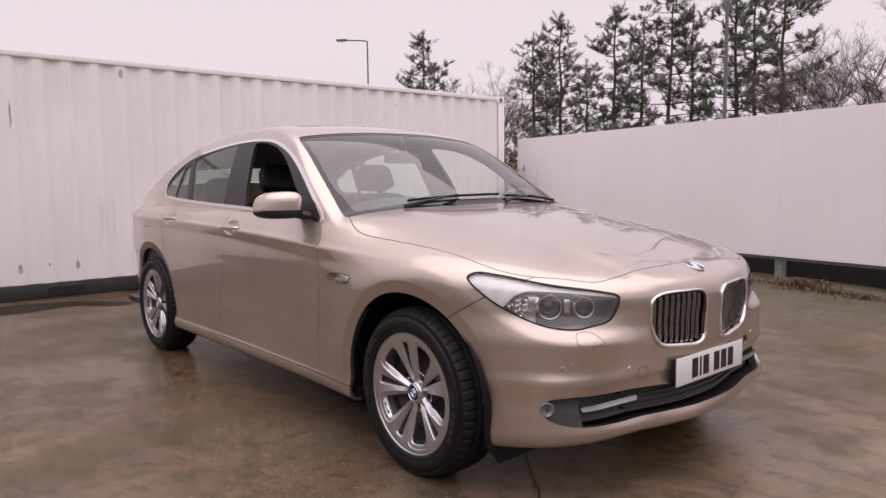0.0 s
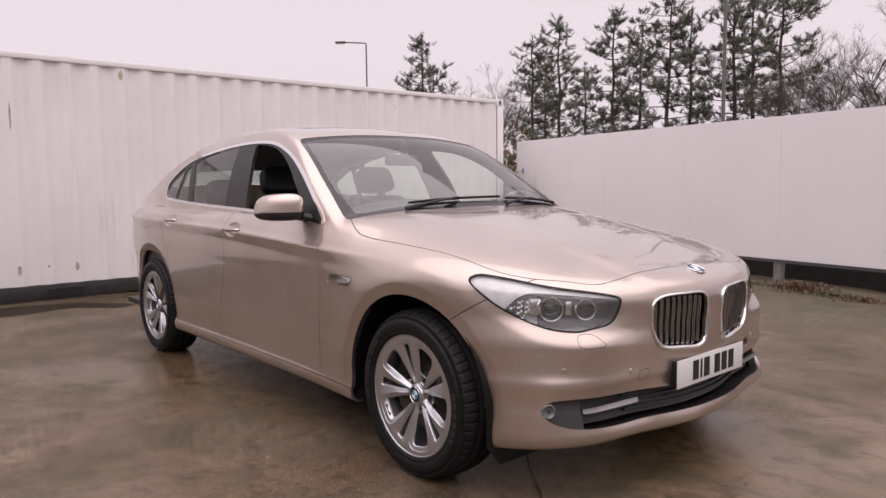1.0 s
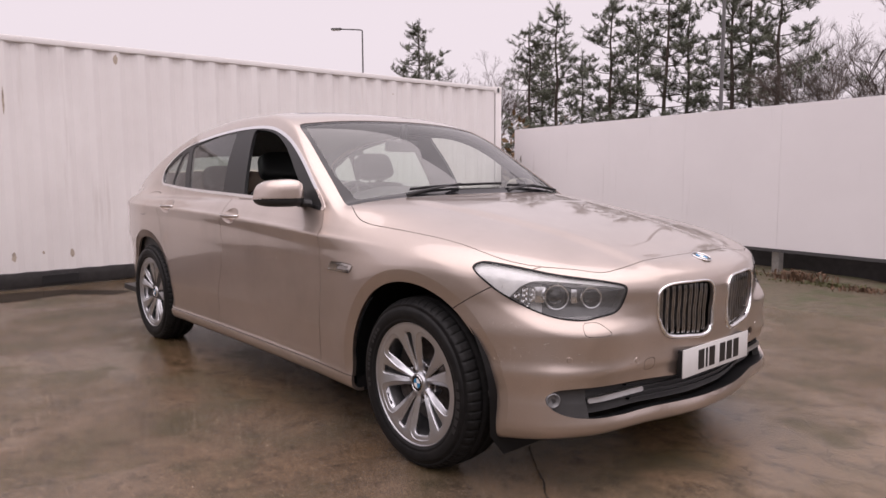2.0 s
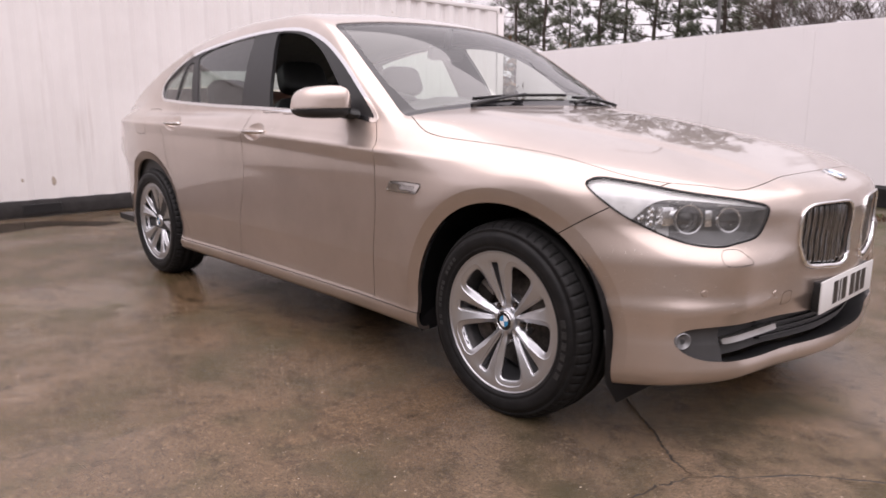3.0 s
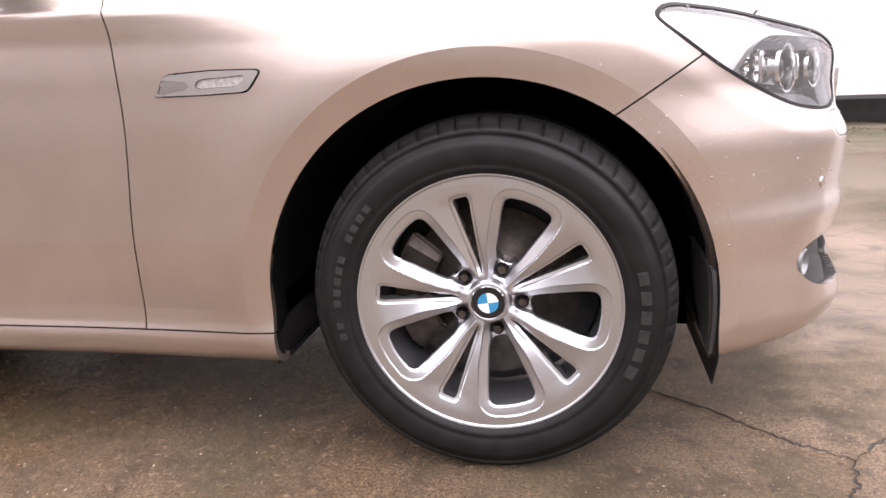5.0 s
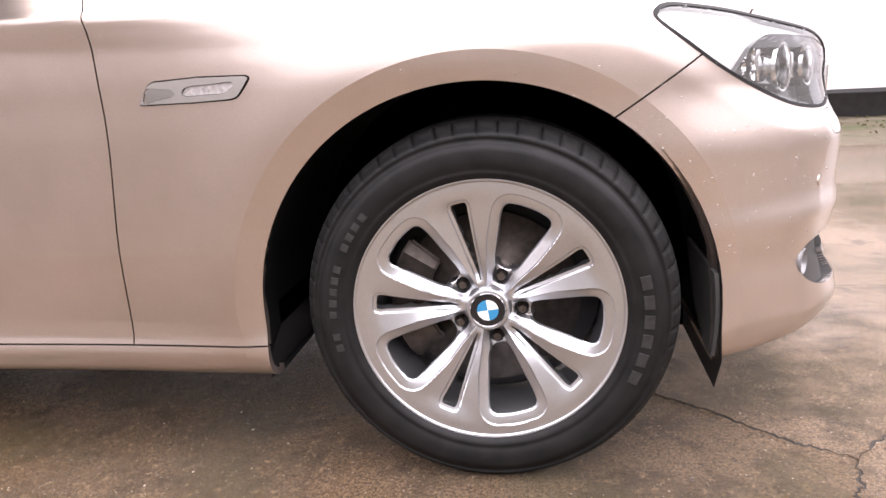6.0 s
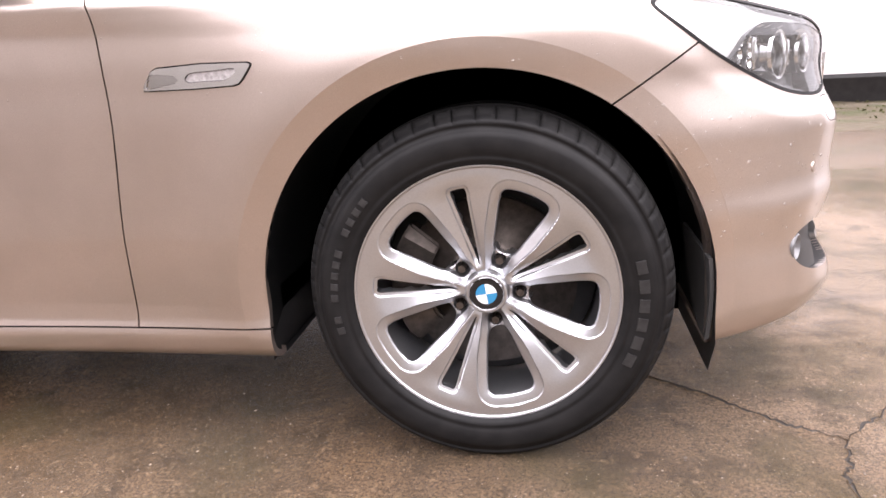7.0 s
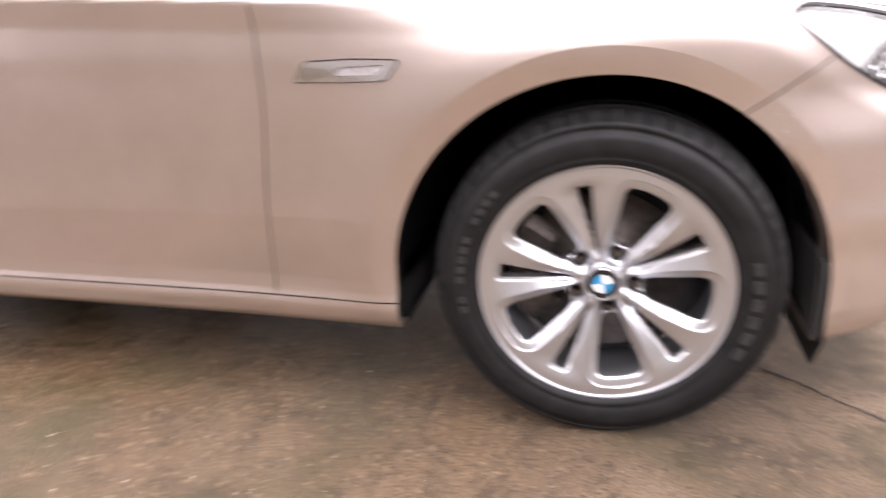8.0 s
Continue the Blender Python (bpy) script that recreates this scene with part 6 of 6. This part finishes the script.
def bare_tree(seed, height, label="bare leafless tree with fine grey twigs"):
    rnd = random.Random(seed)
    t = thing("bare_tree", label, "tree", group="bare trees behind the boards")
    rods = []

    def grow(p, d, length, r, depth):
        q = p + d * length * 0.5 + Vector((rnd.uniform(-1, 1), rnd.uniform(-1, 1), 0)) * length * 0.05
        e = p + d * length
        rods.extend(((p, q, r, r * 0.85), (q, e, r * 0.85, r * 0.65)))
        if depth == 0:
            return
        for k in range(4):
            s = rnd.uniform(0.35, 1.0)
            side = Vector((rnd.gauss(0, 1), rnd.gauss(0, 1), rnd.gauss(0.1, 0.4)))
            nd = (d * 0.95 + side.normalized() * rnd.uniform(0.35, 0.75)).normalized()
            grow(p + d * length * s, nd, length * rnd.uniform(0.5, 0.72), r * 0.56, depth - 1)
    grow(Vector((0, 0, 0)), Vector((rnd.uniform(-0.05, 0.05), rnd.uniform(-0.05, 0.05), 1)).normalized(), height * 0.40, 0.052, 6)
    tagged(plain_mesh("branchwork", *sticks(rods), TWIG, t), kind="stuff")
    return t


EYE0 = Vector((2.225, -2.648, 0))


def out_at(dx, dy, dist):
    return EYE0 + Vector((dx, dy, 0)) * dist


PINES = [pine(1, 8.0, 0.7, 2.0), pine(2, 8.0, 1.3, 2.4), pine(3, 8.0, 0.6, 1.8, 1.2)]
SPOTS = [(-0.669, 0.744, 29, 0, 0, 0.205), (-0.528, 0.849, 30, 1, 0, 0.255), (-0.773, 0.634, 34, 2, 0, 0.208), (-0.640, 0.769, 28, 2, 70, 0.226), (-0.612, 0.791, 32, 0, 30, 0.165), (-0.584, 0.812, 29, 2, 130, 0.233),
         (-0.556, 0.831, 33, 0, 200, 0.215), (-0.499, 0.867, 31, 2, 20, 0.225), (-0.450, 0.893, 29, 1, 190, 0.265), (-0.432, 0.902, 32, 0, 110, 0.245), (-0.405, 0.914, 28, 1, 250, 0.262),
         (-0.655, 0.756, 33, 0, 150, 0.170), (-0.762, 0.648, 36, 0, 90, 0.165)]
for i, (dx, dy, ds, k, ang, rise) in enumerate(SPOTS):
    sc = (1.19 + rise * ds) / 8.0
    m = Matrix.Translation(out_at(dx, dy, ds)) @ pose(0, 0, 0, 0, 0, ang)
    c = PINES[k] if i < 3 else copy_thing(PINES[k], m)
    c.matrix_basis = m
    c.scale = (sc * 1.08, sc * 1.08, sc)
BARE = [bare_tree(5, 8.5), bare_tree(9, 7.0)]
for ob, (dx, dy, ds) in zip(BARE, ((-0.331, 0.944, 27), (-0.711, 0.703, 38))):
    ob.matrix_basis = Matrix.Translation(out_at(dx, dy, ds))
for dx, dy, ds, k, ang, sc in ((-0.362, 0.932, 26, 1, 50, 1.05), (-0.30, 0.954, 28, 1, 140, 1.15), (-0.345, 0.939, 30, 0, 230, 0.95), (-0.725, 0.689, 40, 0, 80, 1.15), (-0.70, 0.714, 36, 1, 20, 1.25), (-0.715, 0.699, 39, 1, 200, 1.25), (-0.385, 0.923, 31, 0, 310, 0.85)):
    c = copy_thing(BARE[k], Matrix.Translation(out_at(dx, dy, ds)) @ pose(0, 0, 0, 0, 0, ang))
    c.scale = (sc, sc, sc)


def shrubs(name, spots, mat, label, seed, leaf=0.05):
    """A ragged belt of shrubs: thin stems and many small leaves."""
    rnd = random.Random(seed)
    V, T = [], []
    for x, y, w, h in spots:
        for _ in range(900):
            a, r = rnd.uniform(0, 6.283), w * rnd.random() ** 0.5
            z = h * rnd.random() ** 0.8 * (1 - 0.5 * (r / w) ** 2) * (0.75 + 0.5 * noise.noise(Vector((x + r * math.cos(a), y + r * math.sin(a), 1))))
            p = Vector((x + r * math.cos(a), y + r * math.sin(a), z))
            d, s = Vector((rnd.gauss(0, 1), rnd.gauss(0, 1), rnd.gauss(0, 1))).normalized(), Vector((rnd.gauss(0, 1), rnd.gauss(0, 1), rnd.gauss(0, 1))).normalized()
            i = len(V)
            q = leaf * rnd.uniform(0.7, 2.0)
            V += [p - s * q * 0.5, p + d * q, p + s * q * 0.5, p - d * q]
            T.append((i, i + 1, i + 2, i + 3))
    me = bpy.data.meshes.new(name)
    me.from_pydata([tuple(v) for v in V], [], T)
    me.materials.append(mat)
    return tagged(new(name, me), label, "shrubs", kind="stuff")


row = []
for i in range(34):
    f = i / 33
    dx, dy = -0.73 + 0.50 * f, 0.683 + 0.27 * f
    p = out_at(dx, dy, 20 + 3 * math.sin(i * 2.1))
    row.append((p.x, p.y, 1.5, 1.9 + 0.6 * math.sin(i * 1.7)))
shrubs("hedge", row, SHRUB_LEAVES, "dense dark leafless hedge behind the boards", 3, 0.08)
p = out_at(-0.688, 0.726, 16)
shrubs("brown_shrub", [(p.x, p.y, 0.9, 3.0), (p.x + 0.9, p.y + 0.8, 0.8, 2.7)], BROWN_LEAVES, "shrub with rust-brown autumn leaves", 4, 0.06)
p = out_at(-0.692, 0.722, 12.5)
shrubs("hedge", [(p.x, p.y, 0.8, 2.0), (p.x - 0.7, p.y + 0.5, 0.8, 2.2)], SHRUB_LEAVES, "dense dark leafless hedge behind the boards", 6, 0.06)


# ---- loose grit on the concrete ----
def grit_material():
    m, n, l, b = tree_of("loose_grit")
    ge, mx = n.new("ShaderNodeNewGeometry"), n.new("ShaderNodeMixRGB")
    mx.inputs[1].default_value, mx.inputs[2].default_value = (0.045, 0.030, 0.018, 1), (0.36, 0.29, 0.225, 1)
    pw = n.new("ShaderNodeMath")
    pw.operation, pw.inputs[1].default_value = "POWER", 2.2
    l.new(ge.outputs["Random Per Island"], pw.inputs[0]), l.new(pw.outputs[0], mx.inputs[0]), l.new(mx.outputs[0], b.inputs["Base Color"])
    setp(b, rough=0.5)
    return m


def loose_grit():
    rnd = random.Random(31)
    V, T = [], []
    for _ in range(5200):
        x, y = rnd.uniform(-2.2, 1.5), -0.42 - 1.75 * rnd.random() ** 1.25
        if noise.noise(Vector((x * 1.7, y * 1.7, 4.0))) < rnd.uniform(-0.45, 0.35):
            continue
        s = 0.0010 + 0.0026 * rnd.random() ** 4
        a = rnd.uniform(0, 6.283)
        u, w = Vector((math.cos(a), math.sin(a), 0)) * s * rnd.uniform(0.8, 1.8), Vector((-math.sin(a), math.cos(a), 0)) * s
        o = Vector((x, y, 0.0002))
        i = len(V)
        V += [o + u, o + w * 0.9 + u * 0.2, o - u * 0.8, o - w, o + Vector((0, 0, s * rnd.uniform(0.5, 1.0))) + u * 0.2]
        T += [(i, i + 1, i + 4), (i + 1, i + 2, i + 4), (i + 2, i + 3, i + 4), (i + 3, i, i + 4)]
    me = bpy.data.meshes.new("grit")
    me.from_pydata([tuple(v) for v in V], [], T)
    me.materials.append(grit_material())
    tagged(new("grit", me), "fine pale and brown grit scattered on the concrete", "grit", kind="stuff")


loose_grit()


# ---- raindrops on the paint ----
def raindrops(mesh, count, keep, seed, size=(0.0011, 0.0030)):
    rnd = np.random.RandomState(seed)
    V, N, T = mesh
    T = T[keep(V[T].mean(1))]
    ar = np.linalg.norm(np.cross(V[T[:, 1]] - V[T[:, 0]], V[T[:, 2]] - V[T[:, 0]]), axis=1)
    pick = rnd.choice(len(T), count, p=ar / ar.sum())
    w = rnd.dirichlet((1, 1, 1), count)
    P = (V[T[pick]] * w[:, :, None]).sum(1)
    D = N[T[pick]].mean(1)
    D /= np.linalg.norm(D, axis=1, keepdims=True)
    ref = np.where(np.abs(D[:, 2:]) < 0.9, np.array([[0, 0, 1.0]]), np.array([[1.0, 0, 0]]))
    S = np.cross(D, ref)
    S /= np.linalg.norm(S, axis=1, keepdims=True)
    U = np.cross(D, S)
    R = size[0] + (size[1] - size[0]) * rnd.rand(count) ** 2.5
    VV, NN, TT = [], [], []
    k = 8
    for ring, (rr, hh) in enumerate(((1.0, -0.05), (0.8, 0.28), (0.42, 0.46))):
        for j in range(k):
            q = 2 * np.pi * j / k
            VV.append(P + (S * np.cos(q) + U * np.sin(q)) * (R * rr)[:, None] + D * (R * hh)[:, None])
    VV.append(P + D * (R * 0.52)[:, None])
    A = np.stack(VV, 1)
    m = A.shape[1]
    tri = []
    for ring in range(2):
        for j in range(k):
            a, b, c, d = ring * k + j, ring * k + (j + 1) % k, (ring + 1) * k + (j + 1) % k, (ring + 1) * k + j
            tri += [(a, b, c), (a, c, d)]
    tri += [(2 * k + j, 2 * k + (j + 1) % k, 3 * k) for j in range(k)]
    tri = np.array(tri)
    TT = (tri[None] + (np.arange(count) * m)[:, None, None]).reshape(-1, 3)
    return shaded((A.reshape(-1, 3), A.reshape(-1, 3) * 0, TT))


DROP = glass_material("water_drop", (0.95, 0.95, 0.95), face=0.10)
drops = raindrops(joined(nose_skin, lamp_skin), 600, lambda c: (c[:, 1] < 0) & (c[:, 2] > 0.42), 1, (0.0014, 0.0042))
drops2 = raindrops(joined(wing_skin, door_skin), 260, lambda c: c[:, 2] > 0.72, 2, (0.0012, 0.0034))
drops3 = raindrops(bonnet_skin, 350, lambda c: c[:, 1] < 0, 3, (0.0010, 0.0028))
tagged(part("rain", joined(drops, drops2, drops3), DROP, car, "clear raindrops"), kind="stuff").visible_shadow = False
